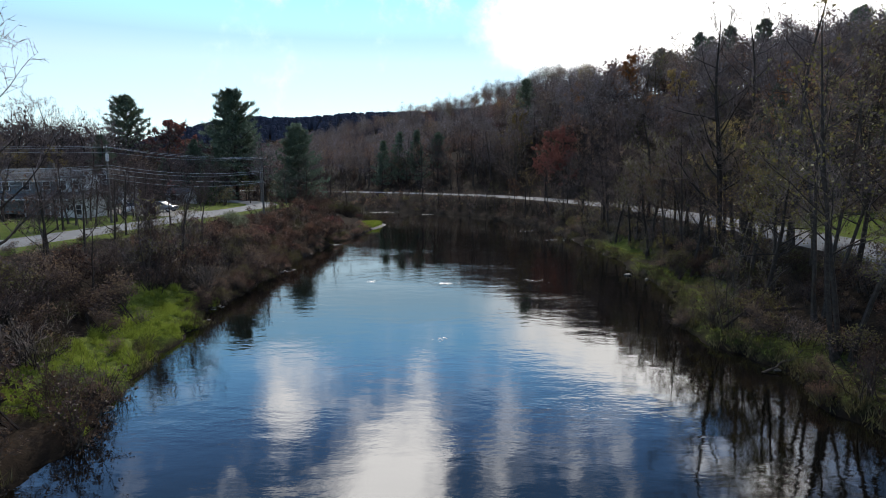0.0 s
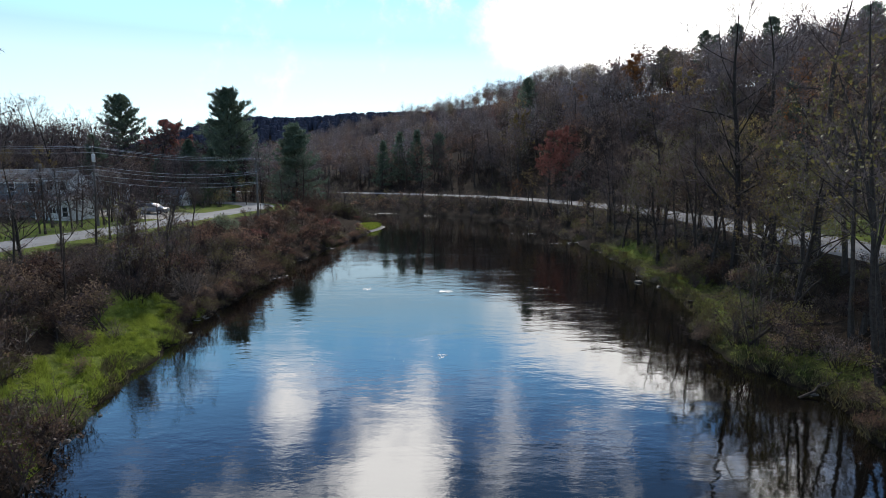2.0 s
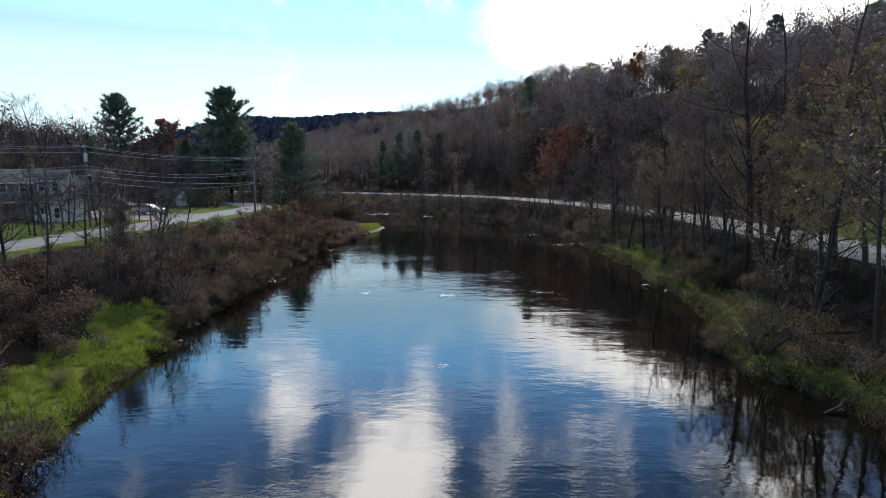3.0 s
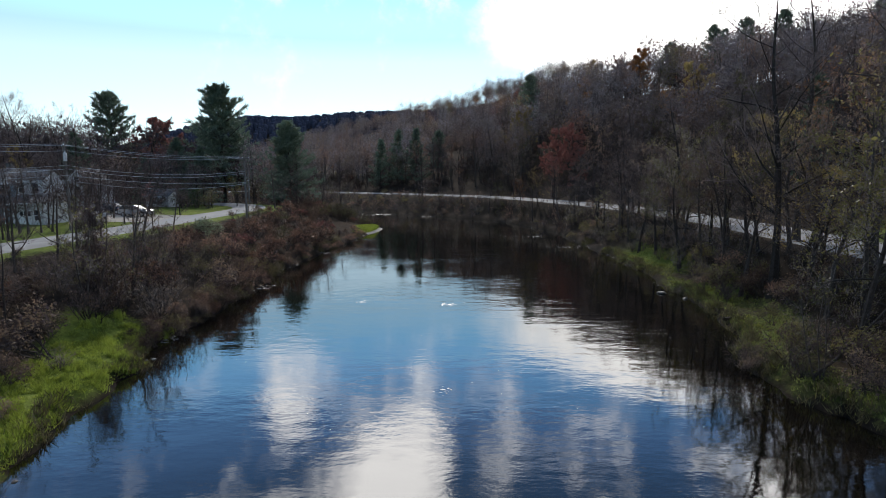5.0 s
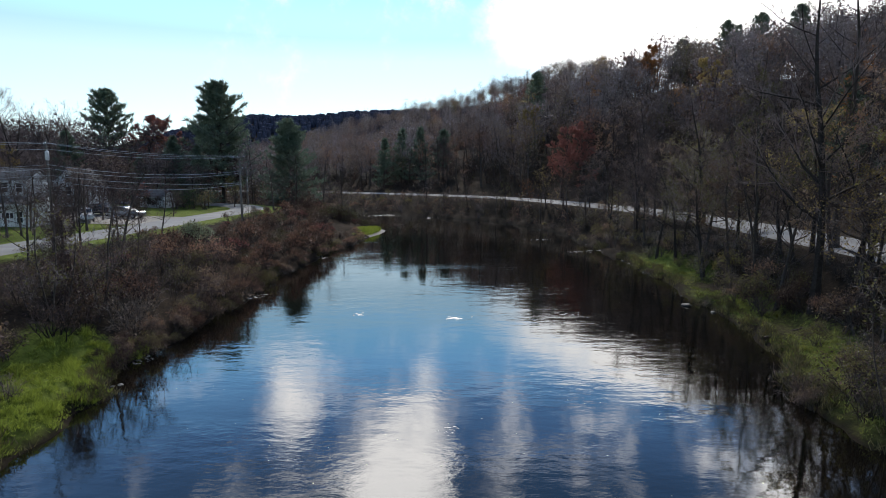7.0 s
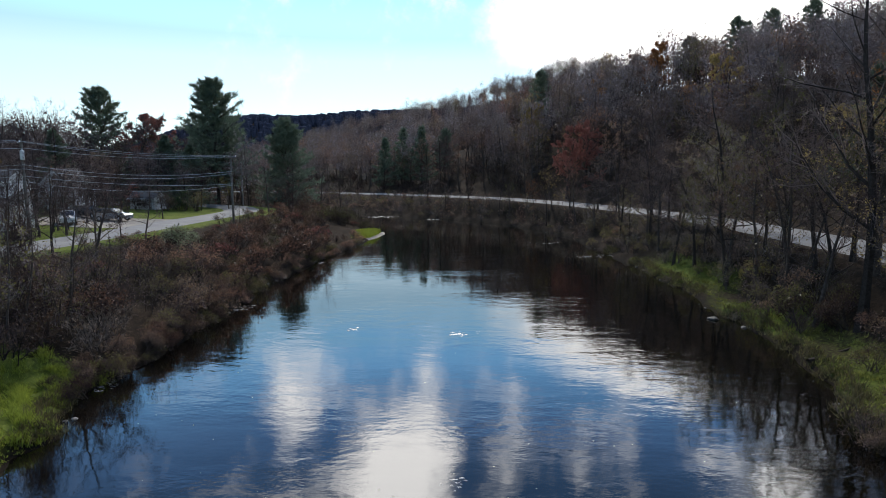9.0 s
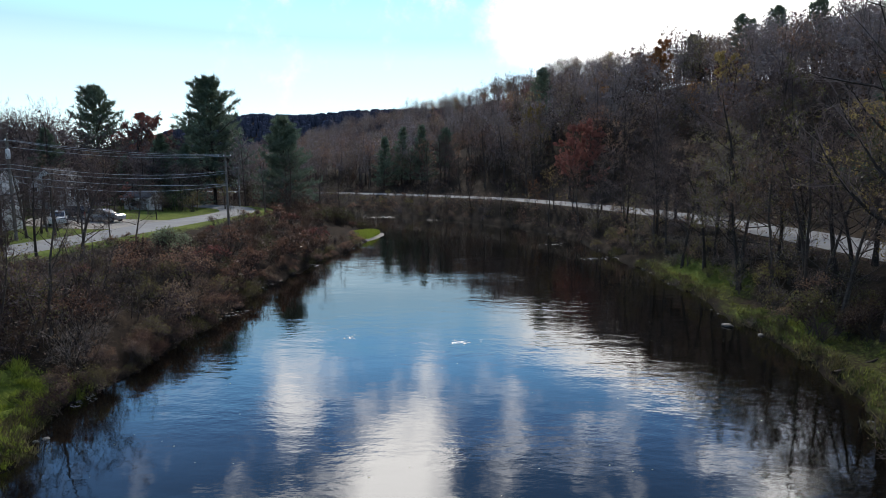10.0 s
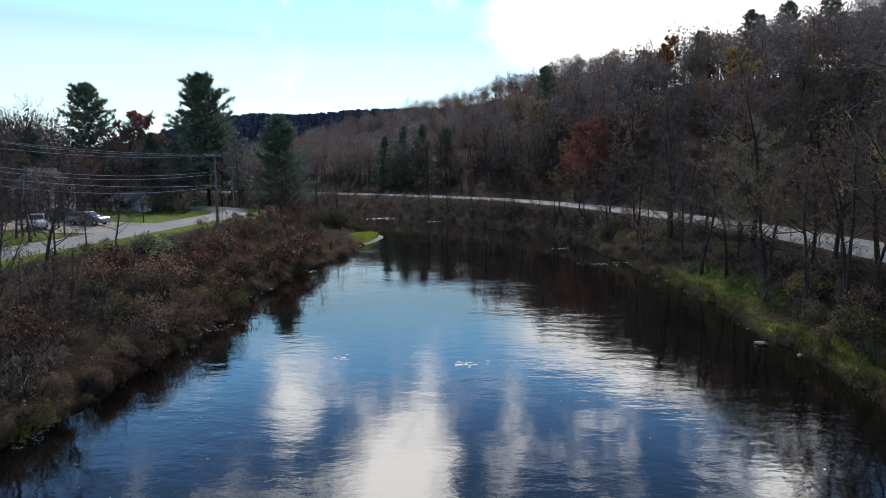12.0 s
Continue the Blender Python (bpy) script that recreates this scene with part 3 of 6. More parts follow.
def plant(name, key, x, y, turn=0.0, size=1.0, label="", category="tree", group="", sink=0.0, wood_name="trunk", lean=0.0):
    """A tree or bush of a kind made beforehand, standing on the ground."""
    z = float(height(x, y)) - sink
    m = Matrix.Translation((x, y, z)) @ Euler((radians(lean), 0, radians(turn))).to_matrix().to_4x4() @ Matrix.Scale(size, 4)
    ob = thing(name, m, label, category, group)
    w, c, _ = MESHES[key]
    part(wood_name, w, None, ob)
    part("crown", c, None, ob)
    return ob

# ---------------------------------------------------------------- ground, water, roads
def graded(lo, hi, dense_lo, dense_hi, step, growth=1.13):
    mid = list(np.arange(dense_lo, dense_hi + step, step))
    s, v, up = step, mid[-1], []
    while v < hi:
        s *= growth
        v += s
        up.append(v)
    s, v, down = step, mid[0], []
    while v > lo:
        s *= growth
        v -= s
        down.append(v)
    return np.array(down[::-1] + mid + up)


def grid_mesh(name, X, Y, Z, mats):
    n, k = X.shape
    v = np.stack([X, Y, Z], -1).reshape(-1, 3)
    i, j = np.meshgrid(np.arange(n - 1), np.arange(k - 1), indexing="ij")
    a = (i * k + j).ravel()
    s = Soup()
    s.add(v, np.concatenate([np.stack([a, a + k, a + k + 1], -1), np.stack([a, a + k + 1, a + 1], -1)]))
    me = s.mesh(name, mats, True)
    return me


def ground_material():
    m = bpy.data.materials.new("ground_cover")
    m.use_nodes = True
    nt = m.node_tree
    L = nt.links.new
    p = nt.nodes["Principled BSDF"]
    co = nt.nodes.new("ShaderNodeTexCoord")

    def noise_at(scale, detail=6.0):
        n = nt.nodes.new("ShaderNodeTexNoise")
        n.inputs["Scale"].default_value, n.inputs["Detail"].default_value, n.inputs["Roughness"].default_value = scale, detail, 0.65
        L(co.outputs["Object"], n.inputs["Vector"])
        return n.outputs["Fac"]

    def ramp(fac, colours):
        cr = nt.nodes.new("ShaderNodeValToRGB")
        for i, c in enumerate(colours):
            pos = 0.3 + 0.4 * i / (len(colours) - 1)
            e = cr.color_ramp.elements[i] if i < 2 else cr.color_ramp.elements.new(pos)
            e.position, e.color = pos, (*c, 1)
        L(fac, cr.inputs[0])
        return cr.outputs[0]

    n1, n2 = noise_at(0.35), noise_at(5.0)
    both = math_node(nt, "ADD", math_node(nt, "MULTIPLY", n1, 0.5), math_node(nt, "MULTIPLY", n2, 0.5))
    litter = ramp(both, [(0.011, 0.008, 0.006), (0.028, 0.020, 0.014), (0.058, 0.041, 0.026)])
    grass = ramp(both, [(0.04, 0.055, 0.012), (0.095, 0.12, 0.022), (0.165, 0.185, 0.042)])
    at = nt.nodes.new("ShaderNodeAttribute")
    at.attribute_name = "green"
    fac = math_node(nt, "MULTIPLY", math_node(nt, "ADD", math_node(nt, "SUBTRACT", at.outputs["Fac"], 0.5), math_node(nt, "SUBTRACT", n2, 0.25)), 2.0, True)
    mix = nt.nodes.new("ShaderNodeMix")
    mix.data_type = "RGBA"
    L(fac, mix.inputs["Factor"])
    L(litter, mix.inputs["A"])
    L(grass, mix.inputs["B"])
    wet = nt.nodes.new("ShaderNodeAttribute")
    wet.attribute_name = "wet"
    mud = nt.nodes.new("ShaderNodeMix")
    mud.data_type = "RGBA"
    L(math_node(nt, "MULTIPLY", wet.outputs["Fac"], math_node(nt, "ADD", n2, 0.5), True), mud.inputs["Factor"])
    L(mix.outputs["Result"], mud.inputs["A"])
    mud.inputs["B"].default_value = (0.010, 0.008, 0.006, 1)
    L(mud.outputs["Result"], p.inputs["Base Color"])
    p.inputs["Roughness"].default_value = 1.0
    p.inputs["Specular IOR Level"].default_value = 0.05
    b = nt.nodes.new("ShaderNodeBump")
    b.inputs["Strength"].default_value, b.inputs["Distance"].default_value = 0.7, 0.12
    L(n2, b.inputs["Height"])
    L(b.outputs[0], p.inputs["Normal"])
    return m


def greenness(x, y):
    """Where grass grows rather than leaf litter: 0 to 1."""
    d, side, re, se, rw, sw = lay(x, y)
    right = side > 0
    g = np.zeros(d.shape)
    shelf_w = smooth((y - 19) / 5) * smooth((46 - y) / 4) * (1 - smooth((d - 4.8) / 2.0)) * smooth((d - 0.05) / 0.3)
    g = np.where(~right & (d > 0), np.maximum(g, shelf_w), g)
    shelf_e = (0.6 * smooth((y - 10) / 8) + 0.4 * smooth((y - 38) / 6)) * smooth((88 - y) / 6) * (1 - smooth((d - 3.2) / 1.6))
    g = np.where(right & (d > 0), np.maximum(g, shelf_e * (0.56 + 0.42 * wob(x, y, 0.5, 6.0))), g)
    verge_e = np.where(right & (se > 0), (1 - smooth((re - 7.5) / 3)) * (re > 3.4), 0) * smooth((75 - y) / 20)
    lawn_w = np.where(~right, np.where(sw < 0, (1 - smooth((rw - 14) / 10)), (1 - smooth((rw - 4.5) / 2))), 0) * smooth((y + 30) / 10) * smooth((135 - y) / 8)
    return np.clip(np.maximum(np.maximum(g, verge_e * 0.8), lawn_w * 0.85), 0, 1)


gx, gy = graded(-2600, 2600, -62, 48, 0.8), graded(-2600, 3400, -20, 140, 0.9)
GX, GY = np.meshgrid(gx, gy, indexing="ij")
GZ = height(GX, GY)
ground_me = grid_mesh("ground", GX, GY, GZ, [ground_material()])
att = ground_me.attributes.new("green", "FLOAT", "POINT")
att.data.foreach_set("value", greenness(GX, GY).astype(np.float32).ravel())
att = ground_me.attributes.new("wet", "FLOAT", "POINT")
att.data.foreach_set("value", smooth(1.0 - lay(GX, GY)[0] / 0.4).astype(np.float32).ravel())
tagged(new("ground", ground_me), "leaf-littered river banks, lawns and a wooded valley side", "ground", kind="structure")


def along_line(pts, step=2.0):
    P = np.array(pts, float)
    seg = np.r_[0, np.cumsum(np.hypot(*np.diff(P[:, :2], axis=0).T))]
    u = np.arange(0, seg[-1], step)
    Q = np.stack([np.interp(u, seg, P[:, k]) for k in range(P.shape[1])], -1)
    k = np.ones(9) / 9
    for c in range(Q.shape[1]):
        Q[4:-4, c] = np.convolve(Q[:, c], k, "valid")
    T = np.gradient(Q[:, :2], axis=0)
    T /= np.linalg.norm(T, axis=1)[:, None]
    return Q, np.stack([T[:, 1], -T[:, 0]], -1), u


def ribbon(pts, offsets, z, step=2.0, keep=None):
    Q, N, u = along_line(pts, step)
    X = Q[:, :1] + N[:, :1] * np.array(offsets)[None]
    Y = Q[:, 1:2] + N[:, 1:2] * np.array(offsets)[None]
    return X, Y, np.broadcast_to(np.asarray(z, float), X.shape).copy()


for nm, pts, hw, lab in (("road_east", ROAD_EAST, 3.2, "grey worn asphalt road along the foot of the hill"), ("road_west", ROAD_WEST, 2.7, "pale grey asphalt lane past the houses")):
    X, Y, Z = ribbon(pts, [-hw - 0.7, -hw, -hw * 0.5, 0, hw * 0.5, hw, hw + 0.7], [ROAD_Z - 0.35, ROAD_Z, ROAD_Z + 0.03, ROAD_Z + 0.05, ROAD_Z + 0.03, ROAD_Z, ROAD_Z - 0.35])
    tagged(new(nm, grid_mesh(nm, X, Y, Z, [ASPHALT])), lab, "road", kind="structure")

# the water: one sheet a little wider than the channel
Q, N, u = along_line([p for p in RIVER if p[1] > -120], 3.0)
offs = np.linspace(-1, 1, 9)
X = Q[:, :1] + N[:, :1] * (Q[:, 2:3] + 3.0) * offs[None]
Y = Q[:, 1:2] + N[:, 1:2] * (Q[:, 2:3] + 3.0) * offs[None]
tagged(new("water", grid_mesh("water", X, Y, np.zeros(X.shape), [WATER])), "calm dark river reflecting sky and cloud", "river", kind="structure")

# ---------------------------------------------------------------- plant kinds
for i in range(4):
    plant_meshes(f"bare{i}", grow, BARK, [TWIG, LEAF["brown"]], seed=10 + i, h=15, r=0.2, limbs=14, spread=0.32, low=0.2, second=7, twigs=6, twig_w=0.026, thin=True)
for i in range(2):
    plant_meshes(f"tall{i}", grow, BARK, [TWIG, LEAF["brown"]], seed=30 + i, h=22, r=0.25, limbs=18, spread=0.30, low=0.25, second=7, twigs=7, twig_w=0.028, lift=0.14)
for i, c in enumerate(("olive", "yellow", "rust", "orange", "red", "brown")):
    plant_meshes(f"leafy_{c}", grow, BARK, [TWIG, LEAF[c]], seed=50 + i, h=13, r=0.2, limbs=12, spread=0.32, low=0.25, second=5, twigs=5, leaf_n=3000, leaf_size=0.2, twig_w=0.025, leaf_low=0.2, fleck=True)
for i, c in enumerate(("olive", "yellow", "brown")):
    plant_meshes(f"sparse_{c}", grow, BARK, [TWIG, LEAF[c]], seed=70 + i, h=12, r=0.17, limbs=13, spread=0.36, low=0.25, second=6, twigs=6, leaf_n=3200, leaf_size=0.12, twig_w=0.02, lift=0.03)
for i in range(2):
    plant_meshes(f"pair{i}", grow, BARK, [TWIG, LEAF["olive"]], seed=80 + i, h=15, r=0.2, limbs=11, spread=0.30, low=0.3, second=5, twigs=5, stems=3, leaf_n=700, leaf_size=0.16, twig_w=0.02)
for i in range(3):
    plant_meshes(f"pine{i}", pine, BARK, [NEEDLES], seed=90 + i, h=24, r=0.38, whorls=(24, 24, 15)[i], per=7, reach=(0.36, 0.42, 0.38)[i], low=(0.10, 0.16, 0.2)[i], tufts=16, needles=13, needle=0.85, taper=(0.5, 0.55, 0.55)[i], full=(0.8, 0.3, 0.2)[i], nw=0.06)
for i in range(2):
    plant_meshes(f"spruce{i}", pine, BARK, [NEEDLES], seed=95 + i, h=18, r=0.25, whorls=20, per=8, reach=0.36, low=0.08, tufts=10, needles=13, needle=0.8, droop=0.05, full=0.8)
# hillside trees beside the road
for i in range(4):
    plant_meshes(f"slope_bare{i}", grow, BARK, [TWIG, LEAF["brown"]], seed=160 + i, h=15.5, r=0.2, limbs=13, spread=0.44, lift=0.05, low=0.16, second=6, twigs=7, twig_w=0.042, sides=5, leaf_n=70, leaf_size=0.16, thin=True)
for i, c in enumerate(("rust", "brown", "olive", "orange", "yellow", "red")):
    plant_meshes(f"slope_{c}", grow, BARK, [TWIG, LEAF[c]], seed=170 + i, h=14, r=0.19, limbs=12, spread=0.44, lift=0.05, low=0.14, second=5, twigs=4, leaf_n=2300, leaf_size=0.16, twig_w=0.04, sides=5, thin=True, fleck=True)
for i, c in enumerate(("brown", "rust", "olive")):
    plant_meshes(f"underbrush{i}", shrub, BARK, [TWIG_DARK, LEAF[c]], seed=180 + i, h=3.2, w=2.4, stems=8, twigs=8, leaf_n=90, leaf_size=0.22, twig_w=0.05)
for i, c in enumerate(("rust", "brown", "olive", "red")):
    plant_meshes(f"far_shrub_{c}", shrub, BARK, [TWIG, LEAF[c]], seed=190 + i, h=2.2, w=1.6, stems=8, twigs=6, leaf_n=330, leaf_size=0.15, twig_w=0.025)
plant_meshes("maple", grow, BARK, [TWIG, LEAF["red"]], seed=200, h=15, r=0.28, limbs=16, spread=0.42, low=0.16, second=7, twigs=5, leaf_n=13000, leaf_size=0.27, twig_w=0.035, thin=True, fleck=True)
for c in ("yellow", "orange"):
    plant_meshes(f"maple_{c}", grow, BARK, [TWIG, LEAF[c]], seed=205, h=14, r=0.25, limbs=14, spread=0.36, low=0.18, second=6, twigs=5, leaf_n=9000, leaf_size=0.3, twig_w=0.04, thin=True, fleck=True)
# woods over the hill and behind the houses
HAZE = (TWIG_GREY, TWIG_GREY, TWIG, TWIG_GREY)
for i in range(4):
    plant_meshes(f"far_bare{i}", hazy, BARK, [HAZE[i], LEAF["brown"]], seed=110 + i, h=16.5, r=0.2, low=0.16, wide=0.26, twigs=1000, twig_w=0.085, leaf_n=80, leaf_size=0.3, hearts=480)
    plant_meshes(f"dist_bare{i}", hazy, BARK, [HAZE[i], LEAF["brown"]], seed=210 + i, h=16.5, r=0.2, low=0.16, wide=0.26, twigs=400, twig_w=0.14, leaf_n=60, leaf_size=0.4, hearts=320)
for i, c in enumerate(("rust", "brown", "olive", "orange", "yellow", "red")):
    plant_meshes(f"far_{c}", hazy, BARK, [TWIG, LEAF[c]], seed=120 + i, h=15, r=0.2, twigs=400, leaf_n=900, leaf_size=0.29, low=0.16, wide=0.26, hearts=360)
    plant_meshes(f"dist_{c}", hazy, BARK, [TWIG, LEAF[c]], seed=220 + i, h=15, r=0.2, twigs=200, twig_w=0.14, leaf_n=480, leaf_size=0.38, low=0.16, wide=0.26, hearts=240)
plant_meshes("far_pine", pine, BARK, [NEEDLES], seed=130, h=15, r=0.25, whorls=13, per=6, reach=0.30, low=0.25, tufts=7, needles=7, needle=0.95, nw=0.075, taper=0.45)
plant_meshes("far_spruce", pine, BARK, [NEEDLES], seed=131, h=17, r=0.22, whorls=12, per=6, reach=0.30, low=0.1, tufts=6, needles=8, needle=1.1, droop=0.1, full=0.7, nw=0.08)
for i, c in enumerate(("rust", "brown", "olive", "red", "green")):
    plant_meshes(f"shrub_{c}", shrub, BARK, [TWIG, LEAF[c]], seed=140 + i, h=2.2, w=1.5, leaf_n=760, leaf_size=0.105)
for i in range(3):
    plant_meshes(f"thicket{i}", shrub, BARK, [TWIG_PALE if i < 2 else TWIG, LEAF["brown"]], seed=150 + i, h=2.0, w=1.6, stems=18, twigs=10, leaf_n=120, leaf_size=0.1, twig_w=0.018)
for i, c in enumerate(("rust", "brown", "olive", "red")):
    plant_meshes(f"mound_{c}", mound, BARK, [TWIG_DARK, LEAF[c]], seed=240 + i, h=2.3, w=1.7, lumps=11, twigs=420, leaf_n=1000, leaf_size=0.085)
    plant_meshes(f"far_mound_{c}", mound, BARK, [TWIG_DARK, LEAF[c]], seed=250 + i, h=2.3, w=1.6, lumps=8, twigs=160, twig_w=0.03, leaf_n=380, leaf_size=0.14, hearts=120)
plant_meshes("mound_pale", mound, BARK, [TWIG_DARK, LEAF["pale"]], seed=246, h=2.3, w=1.6, lumps=13, twigs=400, leaf_n=2600, leaf_size=0.1, hearts=700)
for i, c in enumerate(("brown", "olive")):
    plant_meshes(f"sapling_{c}", grow, BARK, [TWIG_GREY, LEAF[c]], seed=260 + i, h=5.0, r=0.06, limbs=10, spread=0.34, low=0.15, second=5, twigs=4, stems=3, leaf_n=420, leaf_size=0.10, twig_w=0.013, sides=4, thin=True)
for i in range(3):
    plant_meshes(f"yard_bare{i}", hazy, BARK, [TWIG_DARK, LEAF["brown"]], seed=290 + i, h=7.5, r=0.11, wide=(0.32, 0.28, 0.15)[i], low=(0.2, 0.15, 0.04)[i], lumps=22, twigs=(1300, 1300, 3000)[i], twig_w=0.028, twig_l=0.075, leaf_n=66, leaf_size=0.12)
# spreading trees of the river bank, with the last leaves on
for i, (c, n) in enumerate((("olive", 2400), ("yellow", 2000), ("brown", 1400), ("rust", 1200))):
    plant_meshes(f"bank_{c}", grow, BARK, [TWIG_GREY, LEAF[c]], seed=270 + i, h=10, r=0.16, limbs=15, spread=0.42, low=0.34, second=8, twigs=7, leaf_n=n, leaf_size=0.125, twig_w=0.02, lift=0.02, thin=True)
for i in range(3):
    plant_meshes(f"bank_bare{i}", grow, BARK, [TWIG, LEAF["brown"]], seed=280 + i, h=11, r=0.15, limbs=16, spread=0.40, low=0.32, second=8, twigs=7, leaf_n=160, leaf_size=0.11, twig_w=0.022, lift=0.06, thin=True)

rng = np.random.default_rng(5)

# ---------------------------------------------------------------- hillside woods
def scatter(x0, x1, y0, y1, cell, ok, jitter=0.45):
    xs, ys = np.meshgrid(np.arange(x0, x1, cell), np.arange(y0, y1, cell), indexing="ij")
    xs = xs.ravel() + rng.uniform(-jitter, jitter, xs.size) * cell
    ys = ys.ravel() + rng.uniform(-jitter, jitter, ys.size) * cell
    keep = ok(xs, ys)
    return xs[keep], ys[keep]


def on_hill(x, y):
    d, side, re, se, rw, sw = lay(x, y)
    seen = np.abs(np.arctan2(x, y + 12)) < radians(43)
    share = np.where(re < 30, 0.9, np.where((re > 66) & (x > 14), 0.62, np.where(re > 120, 0.75, 0.82)))
    return (side > 0) & (se > 0) & (re > 8) & (re < np.where((x < 56) & (y > 195), 235, 112)) & seen & (rng.uniform(size=x.size) < share)


def in_west_woods(x, y):
    d, side, re, se, rw, sw = lay(x, y)
    seen = np.abs(np.arctan2(x, y + 12)) < radians(46)
    yard = (x > -70) & (x < -40) & (y > 60) & (y < 119)
    yard = yard | ((x + 76) ** 2 + (y - 150) ** 2 < 90) | ((x + 48) ** 2 + (y - 138) ** 2 < 30) | ((x > -44) & (x < -30) & (y > 112) & (y < 142))
    bend = (side < 0) & (y > 112) & (d > 3) & (rw > 5)
    return ((side < 0) & (sw < 0) & (rw > 6) & seen & ~yard & (d > 4)) | (bend & seen & ~((x > -46) & (y < 152)))


KINDS_E = (["far_bare0", "far_bare1", "far_bare2", "far_bare3"], ["far_rust", "far_brown", "far_olive", "far_orange", "far_yellow", "far_red"], ["far_pine", "far_spruce"])


def pick_kind(x, y, zone):
    r = rng.uniform()
    clump = float(wob(np.array(x), np.array(y), 0.06, 2.0))
    conifer = (0.008 + 0.03 * max(0, clump) + (0.05 if x > 66 else 0)) * (1 if x > 12 else 0)
    leafy = ((0.40 if y < 200 else 0.46) if zone == "east" else 0.10) + 0.12 * max(0, -clump)
    if r < conifer:
        return KINDS_E[2][rng.integers(2)]
    if r < conifer + leafy:
        return KINDS_E[1][rng.choice(6, p=(0.30, 0.42, 0.14, 0.06, 0.04, 0.04) if zone == "east" else (0.10, 0.5, 0.32, 0.03, 0.03, 0.02))]
    return KINDS_E[0][rng.integers(4)]


def woods_stuff(name, label, pts, zone, base_size=1.0):
    """Distant woods, joined into one object."""
    mats, slot_of = [BARK], {}
    s = Soup()
    for x, y in pts:
        key = pick_kind(x, y, zone)
        if x * x + y * y > 190 ** 2 and key not in ("far_pine", "far_spruce"):
            key = key.replace("far_", "dist_")
        (wv, wt, _), (cv, ct, cm) = MESHES[key][2]
        a, k = rng.uniform(0, 6.28), base_size * rng.uniform(0.8, 1.2)
        if zone == "west" and y < 165 and x > (-62 if y > 142 else -84):
            k *= 0.6
        rot = np.array([[math.cos(a), -math.sin(a), 0], [math.sin(a), math.cos(a), 0], [0, 0, 1]]) * k
        off = np.array([x, y, float(height(x, y)) - 0.2])
        crown_mats = MESHES[key][1].materials
        for cmat in crown_mats:
            if cmat.name not in slot_of:
                slot_of[cmat.name] = len(mats)
                mats.append(cmat)
        s.add(wv @ rot.T + off, wt, 0)
        for q, cmat in enumerate(crown_mats):
            sel = ct[cm == q]
            if len(sel):
                used, inv = np.unique(sel, return_inverse=True)
                s.add(cv[used] @ rot.T + off, inv.reshape(-1, 3), slot_of[cmat.name])
    return tagged(new(name, s.mesh(name, mats)), label, "woods", kind="stuff")


hx, hy = scatter(-140, 150, 40, 260, 6.4, on_hill)
fx, fy = scatter(-160, 190, 260, 480, 8.8, on_hill)
re_h = lay(hx, hy)[2]
front = (re_h < 30) & (hy < 200) & (hx > -20)
TREE_LABEL = {"bare": "leafless grey-brown tree on the wooded slope", "rust": "rust-leaved tree on the wooded slope", "brown": "brown-leaved tree on the wooded slope", "olive": "olive-leaved tree on the wooded slope", "orange": "orange-leaved tree on the wooded slope", "yellow": "yellow-leaved tree on the wooded slope", "red": "red-leaved maple on the wooded slope"}
for x, y in zip(hx[front], hy[front]):
    kind = pick_kind(x, y, "east").replace("far_", "")
    if kind in ("pine", "spruce"):
        plant("pine", f"far_{kind}", x, y, rng.uniform(0, 360), rng.uniform(0.7, 1.0), "dark conifer on the wooded slope", "tree", "trees of the slope")
    else:
        plant("tree", f"slope_{kind}" if float(lay(x, y)[2]) < 17 else f"dist_{kind}" if y > 135 else f"far_{kind}", x, y, rng.uniform(0, 360), rng.uniform(0.75, 1.15), TREE_LABEL[kind.rstrip("0123")], "tree", "trees of the slope")
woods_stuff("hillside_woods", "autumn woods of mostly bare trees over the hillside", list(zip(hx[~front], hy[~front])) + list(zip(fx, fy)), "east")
wx, wy = scatter(-150, -16, 60, 185, 5.5, in_west_woods)
vx, vy = scatter(-190, -16, 180, 330, 9.0, in_west_woods)
wx, wy = np.r_[wx, vx], np.r_[wy, vy]
woods_stuff("valley_woods", "bare and rusty trees behind the houses", list(zip(wx, wy)), "west", 1.12)


# the haze of distance is painted into the ridge crowns' blue colour
FAR_HAZED = material("distant_spruce", [(0.03, 0.034, 0.05), (0.045, 0.05, 0.075), (0.065, 0.07, 0.10)], 0.05, 1.0, 0, 0.4, spec=0.0)


